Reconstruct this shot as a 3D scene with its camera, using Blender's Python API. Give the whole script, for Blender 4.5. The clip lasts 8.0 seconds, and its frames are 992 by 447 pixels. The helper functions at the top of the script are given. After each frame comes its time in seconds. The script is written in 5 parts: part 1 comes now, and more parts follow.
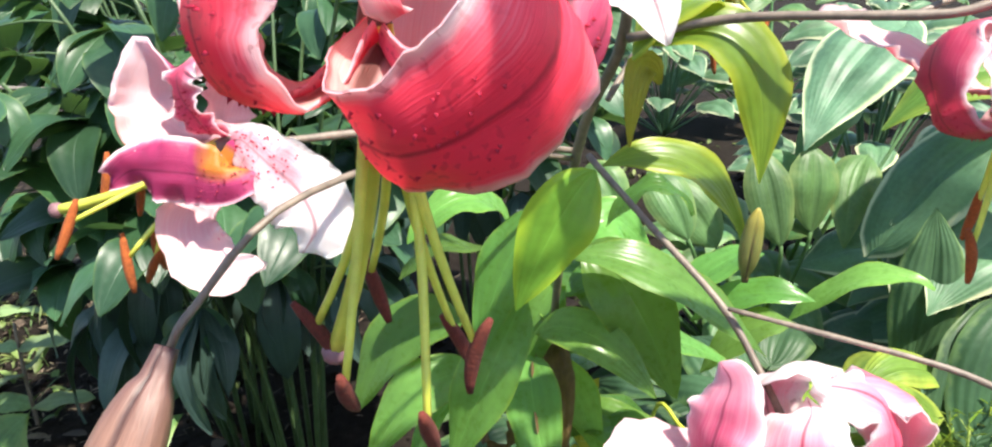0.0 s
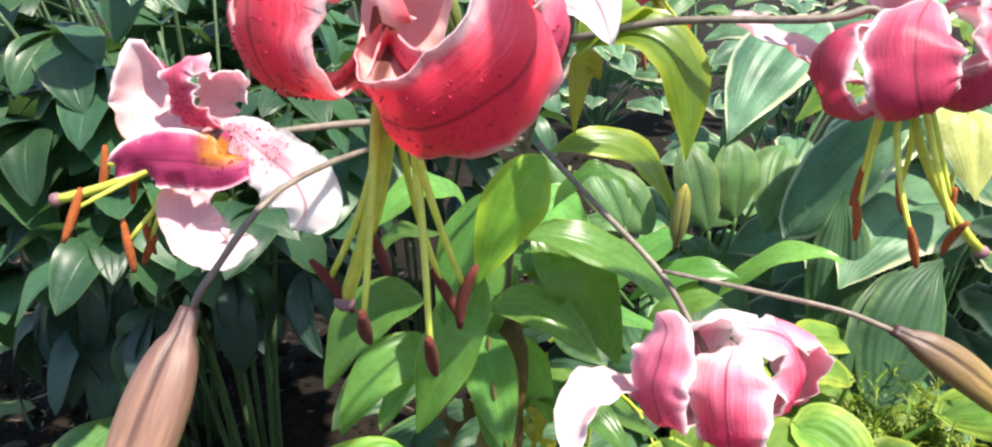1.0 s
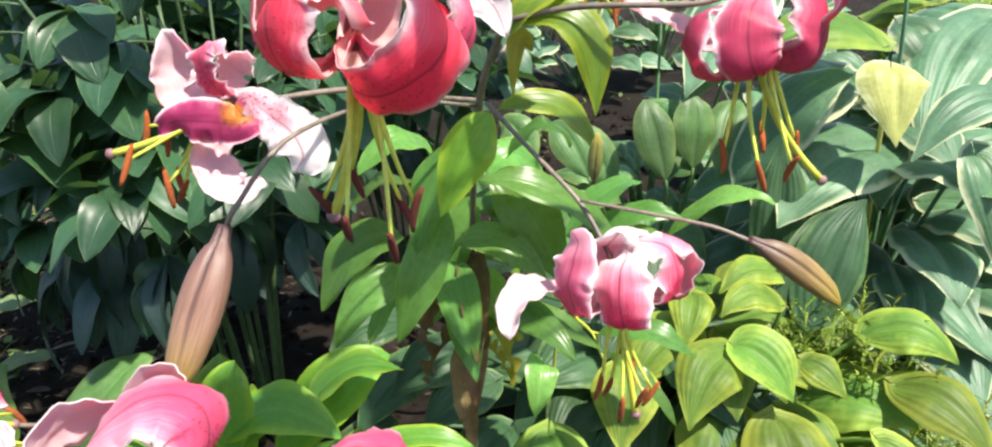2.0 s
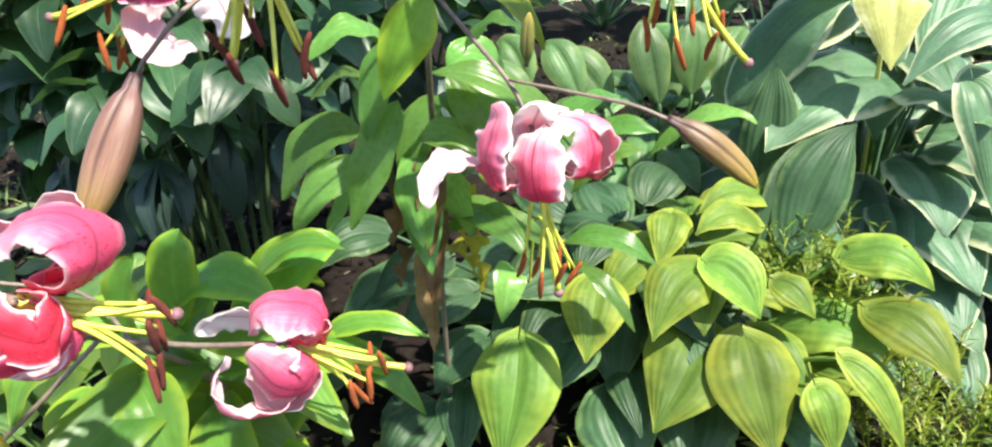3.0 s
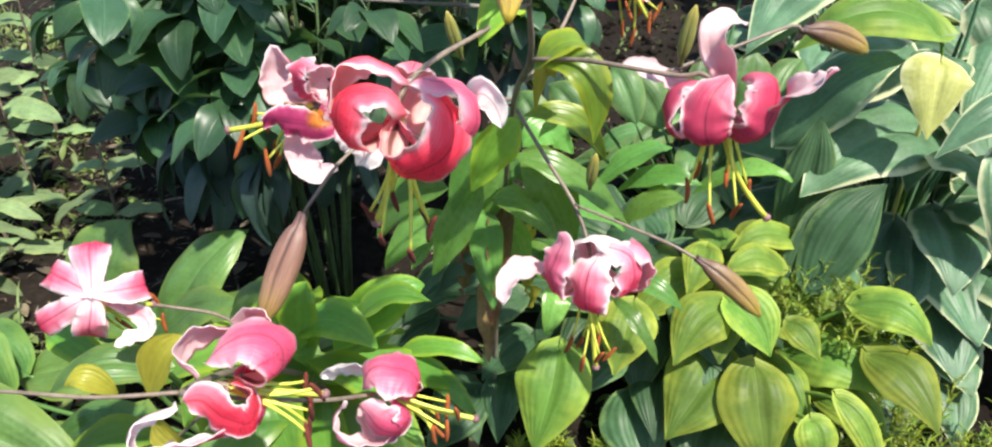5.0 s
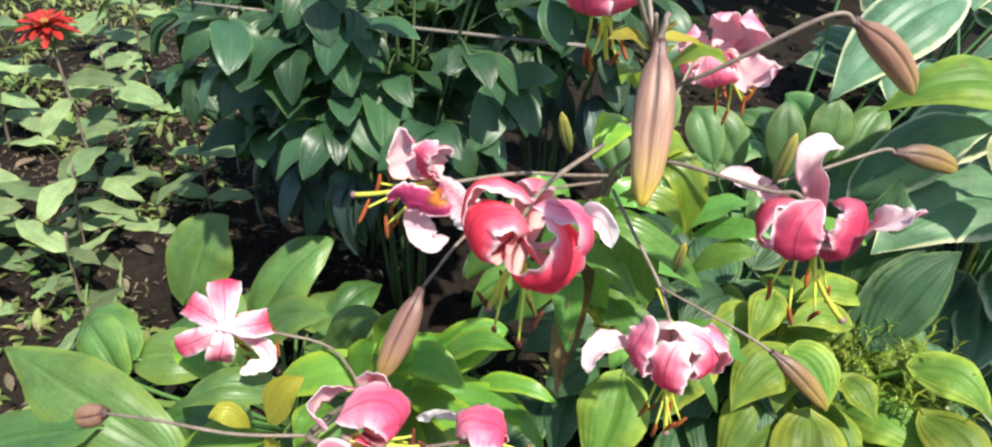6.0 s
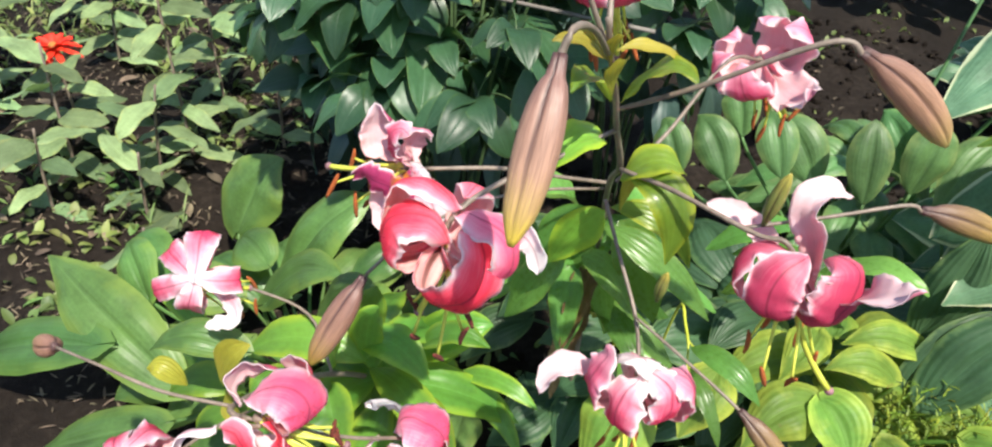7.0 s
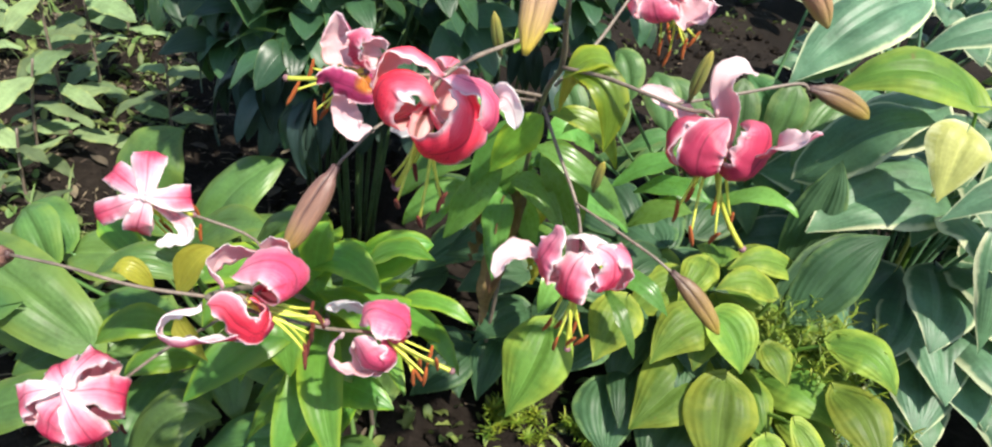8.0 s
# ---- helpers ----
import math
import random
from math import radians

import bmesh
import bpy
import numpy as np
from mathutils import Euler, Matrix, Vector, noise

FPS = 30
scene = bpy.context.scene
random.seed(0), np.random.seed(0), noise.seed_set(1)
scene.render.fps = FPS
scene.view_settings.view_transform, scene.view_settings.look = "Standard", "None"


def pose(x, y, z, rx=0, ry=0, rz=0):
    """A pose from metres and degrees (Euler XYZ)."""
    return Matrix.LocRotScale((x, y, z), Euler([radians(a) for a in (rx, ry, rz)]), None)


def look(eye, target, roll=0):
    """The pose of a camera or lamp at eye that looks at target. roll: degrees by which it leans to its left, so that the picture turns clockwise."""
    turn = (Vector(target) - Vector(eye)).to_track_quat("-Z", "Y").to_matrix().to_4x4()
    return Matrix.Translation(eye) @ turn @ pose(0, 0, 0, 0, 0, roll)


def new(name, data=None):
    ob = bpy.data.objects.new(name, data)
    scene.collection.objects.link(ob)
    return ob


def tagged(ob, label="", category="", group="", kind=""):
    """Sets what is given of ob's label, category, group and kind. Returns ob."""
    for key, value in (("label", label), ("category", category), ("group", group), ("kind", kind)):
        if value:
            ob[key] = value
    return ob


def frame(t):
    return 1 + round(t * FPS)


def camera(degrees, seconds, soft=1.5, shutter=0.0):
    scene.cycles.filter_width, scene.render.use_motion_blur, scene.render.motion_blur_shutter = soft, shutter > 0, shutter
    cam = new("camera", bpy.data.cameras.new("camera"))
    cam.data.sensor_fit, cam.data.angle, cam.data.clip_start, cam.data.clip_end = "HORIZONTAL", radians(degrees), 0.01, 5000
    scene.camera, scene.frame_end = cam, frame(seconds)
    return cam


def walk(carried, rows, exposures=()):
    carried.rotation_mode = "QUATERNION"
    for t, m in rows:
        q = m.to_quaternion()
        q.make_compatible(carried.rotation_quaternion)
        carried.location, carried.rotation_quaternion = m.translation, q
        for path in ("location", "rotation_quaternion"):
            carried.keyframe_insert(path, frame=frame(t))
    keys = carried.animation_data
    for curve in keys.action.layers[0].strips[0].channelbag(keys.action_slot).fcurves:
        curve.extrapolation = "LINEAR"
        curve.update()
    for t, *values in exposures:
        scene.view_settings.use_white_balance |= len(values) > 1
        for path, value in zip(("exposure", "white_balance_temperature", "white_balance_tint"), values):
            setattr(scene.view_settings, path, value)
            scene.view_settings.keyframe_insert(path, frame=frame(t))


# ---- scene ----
cam = camera(69.6, 8.0, 2.2)
PATH = [
    (0, (0.147, 0.215, 0.781), (-0.064, 2.073, 0.073), -3.2),
    (0.5, (0.133, 0.199, 0.798), (-0.02, 2.073, 0.116), -2.9),
    (1, (0.137, 0.17, 0.787), (0.102, 2.037, 0.071), -2.8),
    (1.5, (0.145, 0.112, 0.821), (0.169, 1.983, 0.114), -4.4),
    (2, (0.162, 0.067, 0.813), (0.144, 1.89, -0.007), -3.8),
    (2.2, (0.183, 0.047, 0.781), (0.153, 1.842, -0.1), -4.4),
    (3.5, (0.261, 0.027, 0.771), (0.017, 1.747, -0.22), -2.3),
    (4, (0.298, -0.014, 0.852), (-0.118, 1.614, -0.234), -4.4),
    (5.3, (0.183, -0.008, 0.966), (-0.022, 1.632, -0.16), 0.7),
    (5.5, (0.167, -0.018, 0.978), (-0.092, 1.631, -0.125), 0.7),
    (6, (0.178, -0.013, 1.06), (-0.187, 1.554, -0.128), 1.8),
    (6.5, (0.224, 0.057, 1.084), (-0.353, 1.513, -0.159), 4.8),
    (7, (0.27, 0.079, 1.06), (-0.349, 1.484, -0.221), 3.8),
    (7.5, (0.303, 0.01, 1.049), (-0.171, 1.567, -0.113), 2.9),
    (8, (0.249, -0.053, 1.008), (-0.052, 1.512, -0.2), 9.7),
]
walk(cam, [(t, look(eye, target, roll)) for t, eye, target, roll in PATH], [(0.0, 1.3), (1.5, 1.12), (2.2, 1.07), (3.5, 1.35), (4.2, 1.04), (5.5, 0.92), (8.0, 0.85)])

# ---- light ----
world = bpy.data.worlds.new("sky")
scene.world = world
world.use_nodes = True
SUN_EL, SUN_AZ = 62.0, 127.0          # degrees up, and clockwise from +y (towards +x)
wn, wl = world.node_tree.nodes, world.node_tree.links
sky = wn.new("ShaderNodeTexSky")
sky.sky_type = "NISHITA"
sky.sun_disc = False
sky.sun_elevation, sky.sun_rotation = radians(SUN_EL), radians(SUN_AZ)
wn["Background"].inputs["Strength"].default_value = 0.125
wl.new(sky.outputs[0], wn["Background"].inputs["Color"])
sun = new("sun", bpy.data.lights.new("sun", "SUN"))
sun.data.energy, sun.data.angle, sun.data.color = 5.0, radians(1.2), (1.0, 0.93, 0.81)
sun_way = Vector((math.sin(radians(SUN_AZ)) * math.cos(radians(SUN_EL)), math.cos(radians(SUN_AZ)) * math.cos(radians(SUN_EL)), math.sin(radians(SUN_EL))))
sun.matrix_world = look(sun_way * 5, (0, 0, 0))


# ---- materials ----
class Mat:
    """A small builder for node materials."""

    def __init__(self, name, rough=0.5, translucent=0.0, coat=0.0):
        self.m = bpy.data.materials.new(name)
        self.m.use_nodes = True
        self.n, self.l = self.m.node_tree.nodes, self.m.node_tree.links
        self.b = self.n["Principled BSDF"]
        self.b.inputs["Roughness"].default_value = rough
        self.b.inputs["Coat Weight"].default_value = coat
        self.tr = None
        if translucent:
            mix, self.tr = self.n.new("ShaderNodeMixShader"), self.n.new("ShaderNodeBsdfTranslucent")
            mix.inputs[0].default_value = translucent
            self.l.new(self.b.outputs[0], mix.inputs[1])
            self.l.new(self.tr.outputs[0], mix.inputs[2])
            self.l.new(mix.outputs[0], self.n["Material Output"].inputs["Surface"])
        self.tc = self.n.new("ShaderNodeTexCoord")

    def uv(self):
        sep = self.n.new("ShaderNodeSeparateXYZ")
        self.l.new(self.tc.outputs["UV"], sep.inputs[0])
        return sep.outputs[0], sep.outputs[1]

    def math(self, op, a, b=0.0, c=0.0, clamp=False):
        k = self.n.new("ShaderNodeMath")
        k.operation, k.use_clamp = op, clamp
        for i, v in enumerate((a, b, c)):
            if isinstance(v, (int, float)):
                k.inputs[i].default_value = v
            else:
                self.l.new(v, k.inputs[i])
        return k.outputs[0]

    def noise(self, scale, detail=3.0, vector="Object", stretch=None, rough=0.55):
        t = self.n.new("ShaderNodeTexNoise")
        t.inputs["Scale"].default_value, t.inputs["Detail"].default_value = scale, detail
        t.inputs["Roughness"].default_value = rough
        src = self.tc.outputs[vector] if isinstance(vector, str) else vector
        if stretch:
            mp = self.n.new("ShaderNodeMapping")
            mp.inputs["Scale"].default_value = stretch
            self.l.new(src, mp.inputs[0])
            src = mp.outputs[0]
        self.l.new(src, t.inputs["Vector"])
        return t.outputs["Fac"]

    def ramp(self, fac, *stops):
        r = self.n.new("ShaderNodeValToRGB")
        e = r.color_ramp.elements
        while len(e) < len(stops):
            e.new(0.5)
        for k, (p, c) in zip(e, stops):
            k.position, k.color = p, (*c, 1.0)
        self.l.new(fac, r.inputs[0])
        return r.outputs[0]

    def mix(self, fac, a, b, how="MIX"):
        k = self.n.new("ShaderNodeMix")
        k.data_type, k.blend_type = "RGBA", how
        for i, v in ((0, fac), (6, a), (7, b)):
            if isinstance(v, (int, float)):
                k.inputs[i].default_value = v
            elif isinstance(v, tuple):
                k.inputs[i].default_value = (*v, 1.0)
            else:
                self.l.new(v, k.inputs[i])
        return k.outputs[2]

    def random(self):
        return self.n.new("ShaderNodeObjectInfo").outputs["Random"]

    def island(self):
        return self.n.new("ShaderNodeNewGeometry").outputs["Random Per Island"]

    def vary(self, color, rnd, hue=0.04, val=0.5):
        h = self.n.new("ShaderNodeHueSaturation")
        self.l.new(self.math("MULTIPLY_ADD", rnd, hue, 0.5 - hue / 2), h.inputs["Hue"])
        other = self.math("FRACT", self.math("MULTIPLY", rnd, 7.13))
        self.l.new(self.math("MULTIPLY_ADD", other, val, 1 - val / 2), h.inputs["Value"])
        self.l.new(color, h.inputs["Color"])
        return h.outputs[0]

    def color(self, c, trans=None):
        for sock in [self.b.inputs["Base Color"]] + ([self.tr.inputs["Color"]] if self.tr else []):
            v = trans if (trans is not None and self.tr and sock == self.tr.inputs["Color"]) else c
            if isinstance(v, tuple):
                sock.default_value = (*v, 1.0)
            else:
                self.l.new(v, sock)
        return self

    def rough(self, v):
        self.l.new(v, self.b.inputs["Roughness"])
        return self

    def bump(self, height, strength=0.3, distance=0.001):
        k = self.n.new("ShaderNodeBump")
        k.inputs["Strength"].default_value, k.inputs["Distance"].default_value = strength, distance
        self.l.new(height, k.inputs["Height"])
        self.l.new(k.outputs[0], self.b.inputs["Normal"])
        if self.tr:
            self.l.new(k.outputs[0], self.tr.inputs["Normal"])
        return self


def tepal_inner(name, core, mid, edge, stops, pale_tip, pollen=0.0):
    """The upper face of a lily tepal: red core with fine veins, a dark midrib and spots, a narrow white margin and a paling tip."""
    k = Mat(name, 0.42, 0.54)
    u, v = k.uv()
    across = k.math("ABSOLUTE", k.math("MULTIPLY_ADD", v, 2.0, -1.0))
    streak = k.noise(7.0, 5, "UV", (0.28, 6.5, 1.0))
    blot = k.noise(38.0, 3)
    f = k.math("MULTIPLY_ADD", k.math("POWER", across, 2.6), 0.52, k.math("MULTIPLY_ADD", streak, 0.62, -0.30))
    f = k.math("ADD", f, k.math("MULTIPLY_ADD", blot, 0.55, -0.27))
    tip = k.math("POWER", k.math("MULTIPLY", k.math("SUBTRACT", u, 0.42, clamp=True), 1.75, clamp=True), 1.1)
    f = k.math("ADD", f, k.math("MULTIPLY", tip, pale_tip))
    c = k.ramp(f, (0.0, core), (stops[0], core), (stops[1], mid), (stops[2], edge))
    rim = k.math("ADD", across, k.math("MULTIPLY_ADD", k.noise(60.0, 2), 0.24, -0.12))
    rim = k.math("MULTIPLY", k.math("SUBTRACT", rim, 0.85, clamp=True), 8.0, clamp=True)
    rim = k.math("MULTIPLY", rim, k.math("MULTIPLY_ADD", u, 1.6, 0.15, clamp=True))
    c = k.mix(rim, c, tuple(min(0.95, x * 1.04) for x in edge))
    spots = k.noise(420.0, 1)
    low = k.math("MULTIPLY", k.math("SUBTRACT", 0.66, u, clamp=True), 2.5, clamp=True)
    dot = k.math("MULTIPLY", k.math("GREATER_THAN", spots, 0.63), k.math("MULTIPLY", low, 0.5))
    c = k.mix(dot, c, tuple(x * 0.45 for x in core))
    vein = k.math("MULTIPLY", k.math("SUBTRACT", 0.065, k.math("ADD", across, k.math("MULTIPLY_ADD", blot, 0.06, -0.03)), clamp=True), 16.0, clamp=True)
    c = k.mix(vein, c, tuple(x * 0.55 for x in core))
    if pollen:
        # a smear of orange pollen along one side of the inner half
        p = k.math("MULTIPLY", k.math("SUBTRACT", k.math("MULTIPLY_ADD", k.noise(30.0, 3), 0.9, 0.15), u, clamp=True), 6.0, clamp=True)
        p = k.math("MULTIPLY", p, k.math("MULTIPLY", k.math("SUBTRACT", 0.62, v, clamp=True), 4.0, clamp=True))
        c = k.mix(k.math("MULTIPLY", p, pollen), c, (0.72, 0.30, 0.03))
    k.color(c)
    wr = k.noise(11.0, 4, "UV", (0.5, 4.0, 1.0))
    return k.bump(k.math("ADD", wr, k.math("MULTIPLY", spots, 0.25)), 0.22, 0.0016).m


def tepal_outer(name, base, tint):
    """The back of a tepal: pale, with a dark midrib near the stalk and fine veins."""
    k = Mat(name, 0.5, 0.46)
    u, v = k.uv()
    across = k.math("ABSOLUTE", k.math("MULTIPLY_ADD", v, 2.0, -1.0))
    streak = k.noise(8.0, 4, "UV", (0.4, 6.0, 1.0))
    c = k.ramp(k.math("ADD", streak, k.math("MULTIPLY", across, 0.25)), (0.25, tint), (0.72, base))
    rib = k.math("MULTIPLY", k.math("SUBTRACT", 0.34, across, clamp=True), 5.0, clamp=True)
    rib = k.math("MULTIPLY", rib, k.math("MULTIPLY", k.math("SUBTRACT", 0.40, u, clamp=True), 3.0), clamp=True)
    c = k.mix(rib, c, (0.22, 0.085, 0.075))
    tip = k.math("MULTIPLY", k.math("SUBTRACT", u, 0.5, clamp=True), 2.6, clamp=True)
    c = k.mix(tip, c, (0.90, 0.74, 0.75))
    k.color(c)
    return k.bump(streak, 0.35, 0.0014).m


RED_IN = tepal_inner("tepal_red", (0.90, 0.070, 0.135), (0.92, 0.30, 0.40), (0.94, 0.80, 0.82), (0.22, 0.56, 0.96), 0.48)
PINK_IN = tepal_inner("tepal_pink", (0.78, 0.130, 0.270), (0.90, 0.42, 0.54), (0.94, 0.80, 0.82), (0.20, 0.55, 0.98), 0.56)
FADED_IN = tepal_inner("tepal_faded", (0.74, 0.085, 0.200), (0.88, 0.46, 0.56), (0.94, 0.83, 0.85), (0.16, 0.50, 0.92), 0.46)
PALE_TIP_IN = tepal_inner("tepal_pale_tipped", (0.74, 0.075, 0.180), (0.88, 0.38, 0.50), (0.95, 0.86, 0.87), (0.16, 0.46, 0.88), 0.80)
WHITE_IN = tepal_inner("tepal_white", (0.89, 0.48, 0.56), (0.92, 0.74, 0.78), (0.94, 0.88, 0.87), (0.05, 0.22, 0.52), 0.75)
ROSE_IN = tepal_inner("tepal_rose", (0.62, 0.075, 0.165), (0.78, 0.29, 0.39), (0.92, 0.74, 0.78), (0.34, 0.76, 1.08), 0.62)
POLLEN_IN = tepal_inner("tepal_dusted", (0.50, 0.060, 0.190), (0.74, 0.27, 0.42), (0.92, 0.76, 0.80), (0.30, 0.68, 1.0), 0.25, 0.9)
RED_OUT = tepal_outer("tepal_back_red", (0.93, 0.66, 0.62), (0.86, 0.40, 0.40))
PINK_OUT = tepal_outer("tepal_back_pink", (0.90, 0.64, 0.65), (0.82, 0.42, 0.48))
PAPILLA = Mat("tepal_papilla", 0.5, 0.25).color((0.50, 0.02, 0.06)).m

# upper and lower face of the tepals
RED, PINK_TO_RED, PINK = (RED_IN, RED_OUT), (PINK_IN, RED_OUT), (PINK_IN, PINK_OUT)
FADED, WHITE = (FADED_IN, PINK_OUT), (WHITE_IN, WHITE_IN)
PALE_TIPPED = (PALE_TIP_IN, PINK_OUT)
ROSE, DUSTED = (ROSE_IN, PINK_OUT), (POLLEN_IN, PINK_OUT)


def plain(name, col, rough=0.5, scale=120.0, spread=0.45, translucent=0.0, stretch=None, bump=0.3, coat=0.0):
    k = Mat(name, rough, translucent, coat)
    a = k.noise(scale, 4, "Object", stretch)
    b = k.noise(scale * 0.13, 2)
    f = k.math("MULTIPLY_ADD", b, 0.5, k.math("MULTIPLY", a, 0.5))
    c = k.ramp(f, (0.3, tuple(x * (1 - spread) for x in col)), (0.7, tuple(min(1, x * (1 + spread)) for x in col)))
    k.color(c)
    return k.bump(a, bump, 0.0008).m


FILAMENT = plain("filament", (0.70, 0.74, 0.11), 0.4, 200, 0.25, 0.2)
ANTHER = plain("anther_pollen", (0.105, 0.019, 0.011), 0.95, 900, 0.5, bump=0.6)
ANTHER_OLD = plain("anther_orange", (0.27, 0.065, 0.012), 0.95, 900, 0.5, bump=0.6)
STYLE = plain("style", (0.55, 0.58, 0.08), 0.35, 150, 0.25, 0.15)
STIGMA = plain("stigma", (0.20, 0.10, 0.11), 0.6, 400, 0.4)
STEM = plain("lily_stem", (0.165, 0.130, 0.100), 0.5, 260, 0.5, stretch=(1, 1, 0.3), bump=0.25)
YELLOW_STALK = plain("yellow_stalk", (0.46, 0.50, 0.05), 0.5, 200, 0.3, 0.15)


def bud_skin(name, low, high, end=(0.36, 0.29, 0.04)):
    """Bud: mauve-brown with three dark furrows, green-yellow at the tip."""
    k = Mat(name, 0.42, 0.0)
    u, v = k.uv()
    n = k.noise(16.0, 4, "UV", (0.6, 6.0, 1.0))
    f = k.math("ADD", u, k.math("MULTIPLY_ADD", n, 0.3, -0.15))
    c = k.ramp(f, (0.0, (0.05, 0.022, 0.024)), (0.12, low), (0.62, high), (0.84, tuple(0.4 * a + 0.6 * b for a, b in zip(end, high))), (1.0, end))
    saw = k.math("ABSOLUTE", k.math("MULTIPLY_ADD", k.math("FRACT", k.math("MULTIPLY", v, 3.0)), 2.0, -1.0))
    wob = k.math("ADD", saw, k.math("MULTIPLY_ADD", n, 0.08, -0.04))
    line = k.math("MULTIPLY", k.math("SUBTRACT", 0.17, wob, clamp=True), 9.0, clamp=True)
    line = k.math("MULTIPLY", line, k.math("SUBTRACT", 1.0, k.math("MULTIPLY", u, 0.9)))
    side = k.noise(9.0, 4, "UV", (0.5, 9.0, 1.0))
    c = k.mix(k.math("MULTIPLY", k.math("SUBTRACT", side, 0.42, clamp=True), 2.2, clamp=True), c, tuple(0.5 * x for x in low))
    c = k.mix(line, c, (0.030, 0.012, 0.013))
    k.color(c)
    return k.bump(n, 0.35, 0.0012).m


BUD_MAUVE = bud_skin("bud_mauve", (0.160, 0.080, 0.066), (0.26, 0.145, 0.095))
BUD_YELLOW = bud_skin("bud_yellow_tip", (0.20, 0.105, 0.085), (0.36, 0.21, 0.14), (0.66, 0.50, 0.05))
BUD_PINK = bud_skin("bud_pinkish", (0.20, 0.105, 0.075), (0.37, 0.21, 0.13), (0.50, 0.36, 0.09))
BUD_OLIVE = bud_skin("bud_olive", (0.12, 0.066, 0.045), (0.27, 0.175, 0.055))
BUD_GREEN = bud_skin("bud_green", (0.13, 0.16, 0.035), (0.22, 0.23, 0.06))


def leaf_skin(name, col, edge=None, edge_at=0.8, veins=5.0, gloss=0.35, trans=0.3, through_col=None, depth=0.35, spotty=0.0, var=0.5, ragged=0.5, puff=0.0008, soft=5.0, stripe=0.08, crisp=8.0, spec=0.38):
    """Leaf: blade colour, optional pale margin, parallel veins, damage spots."""
    k = Mat(name, gloss, trans)
    k.b.inputs["Specular IOR Level"].default_value = spec
    u, v = k.uv()
    across = k.math("ABSOLUTE", k.math("MULTIPLY_ADD", v, 2.0, -1.0))
    big = k.noise(16.0, 3)
    fine = k.noise(170.0, 3)
    f = k.math("MULTIPLY_ADD", big, 0.65, k.math("MULTIPLY", fine, 0.35))
    c = k.ramp(f, (0.3, tuple(x * (1 - depth) for x in col)), (0.7, tuple(x * (1 + depth) for x in col)))
    if edge:
        rag = k.noise(soft, 4, "UV", (3.0, 1.2, 1.0))
        m = k.math("ADD", across, k.math("MULTIPLY_ADD", rag, ragged, -ragged / 2))
        m = k.math("MULTIPLY", k.math("SUBTRACT", m, edge_at - 0.06, clamp=True), crisp, clamp=True)
        c = k.mix(m, c, edge)
    # veins converge at base and tip, as the UVs do
    wave = k.math("SINE", k.math("MULTIPLY", across, math.pi * 2 * veins))
    mid = k.math("MULTIPLY", k.math("SUBTRACT", 0.05, across, clamp=True), 14.0, clamp=True)
    c = k.mix(k.math("MULTIPLY", k.math("MULTIPLY_ADD", wave, 0.5, 0.5), stripe), c, tuple(min(1, x * 1.9) for x in col))
    c = k.mix(k.math("MULTIPLY", mid, 0.4), c, tuple(min(1, x * 1.8 + 0.02) for x in col))
    c = k.vary(c, k.random(), 0.035, var)
    if spotty:
        s = k.noise(38.0, 2)
        hole = k.math("MULTIPLY", k.math("SUBTRACT", s, 1 - spotty, clamp=True), 14.0, clamp=True)
        c = k.mix(k.math("MULTIPLY", hole, 0.75), c, (0.16, 0.10, 0.04))
    t = k.mix(0.55, c, through_col or tuple(min(1, x * 2.0) for x in col))
    k.color(c, t)
    k.rough(k.math("MULTIPLY_ADD", fine, 0.25, gloss - 0.08))
    h = k.math("ADD", k.math("MULTIPLY", wave, 0.5), k.math("MULTIPLY", fine, 0.35))
    h = k.math("ADD", h, k.math("MULTIPLY", mid, -1.2))
    return k.bump(h, 0.5, puff).m


LILY_LEAF = leaf_skin("lily_leaf", (0.118, 0.262, 0.055), (0.24, 0.35, 0.05), 0.97, var=1.0, ragged=0.2, veins=3.0, gloss=0.25, trans=0.44, through_col=(0.38, 0.54, 0.05), spotty=0.22, puff=0.0003)
LILY_YOUNG = leaf_skin("lily_leaf_young", (0.092, 0.228, 0.034), (0.23, 0.35, 0.030), 0.62, var=0.7, ragged=0.7, crisp=2.2, soft=2.0, veins=3.0, gloss=0.30, trans=0.36, through_col=(0.46, 0.55, 0.04), spotty=0.2, puff=0.0003)
# lighter yellow-green copy: sunshine on the lily leaves is put into the colour
LILY_SUNLIT = leaf_skin("lily_leaf_sunlit", (0.135, 0.255, 0.030), (0.33, 0.42, 0.030), 0.62, var=0.7, ragged=0.7, crisp=2.2, soft=2.0, veins=3.0, gloss=0.30, trans=0.36, through_col=(0.46, 0.55, 0.04), spotty=0.2, puff=0.0003)
YELLOW_LEAF = leaf_skin("lily_leaf_yellow", (0.33, 0.31, 0.04), None, veins=3.0, gloss=0.35, trans=0.35, through_col=(0.7, 0.6, 0.05), puff=0.0006)
DEAD_LEAF = leaf_skin("withered_leaf", (0.17, 0.105, 0.045), None, veins=3.0, depth=0.6, gloss=0.75, trans=0.15, through_col=(0.4, 0.2, 0.08))
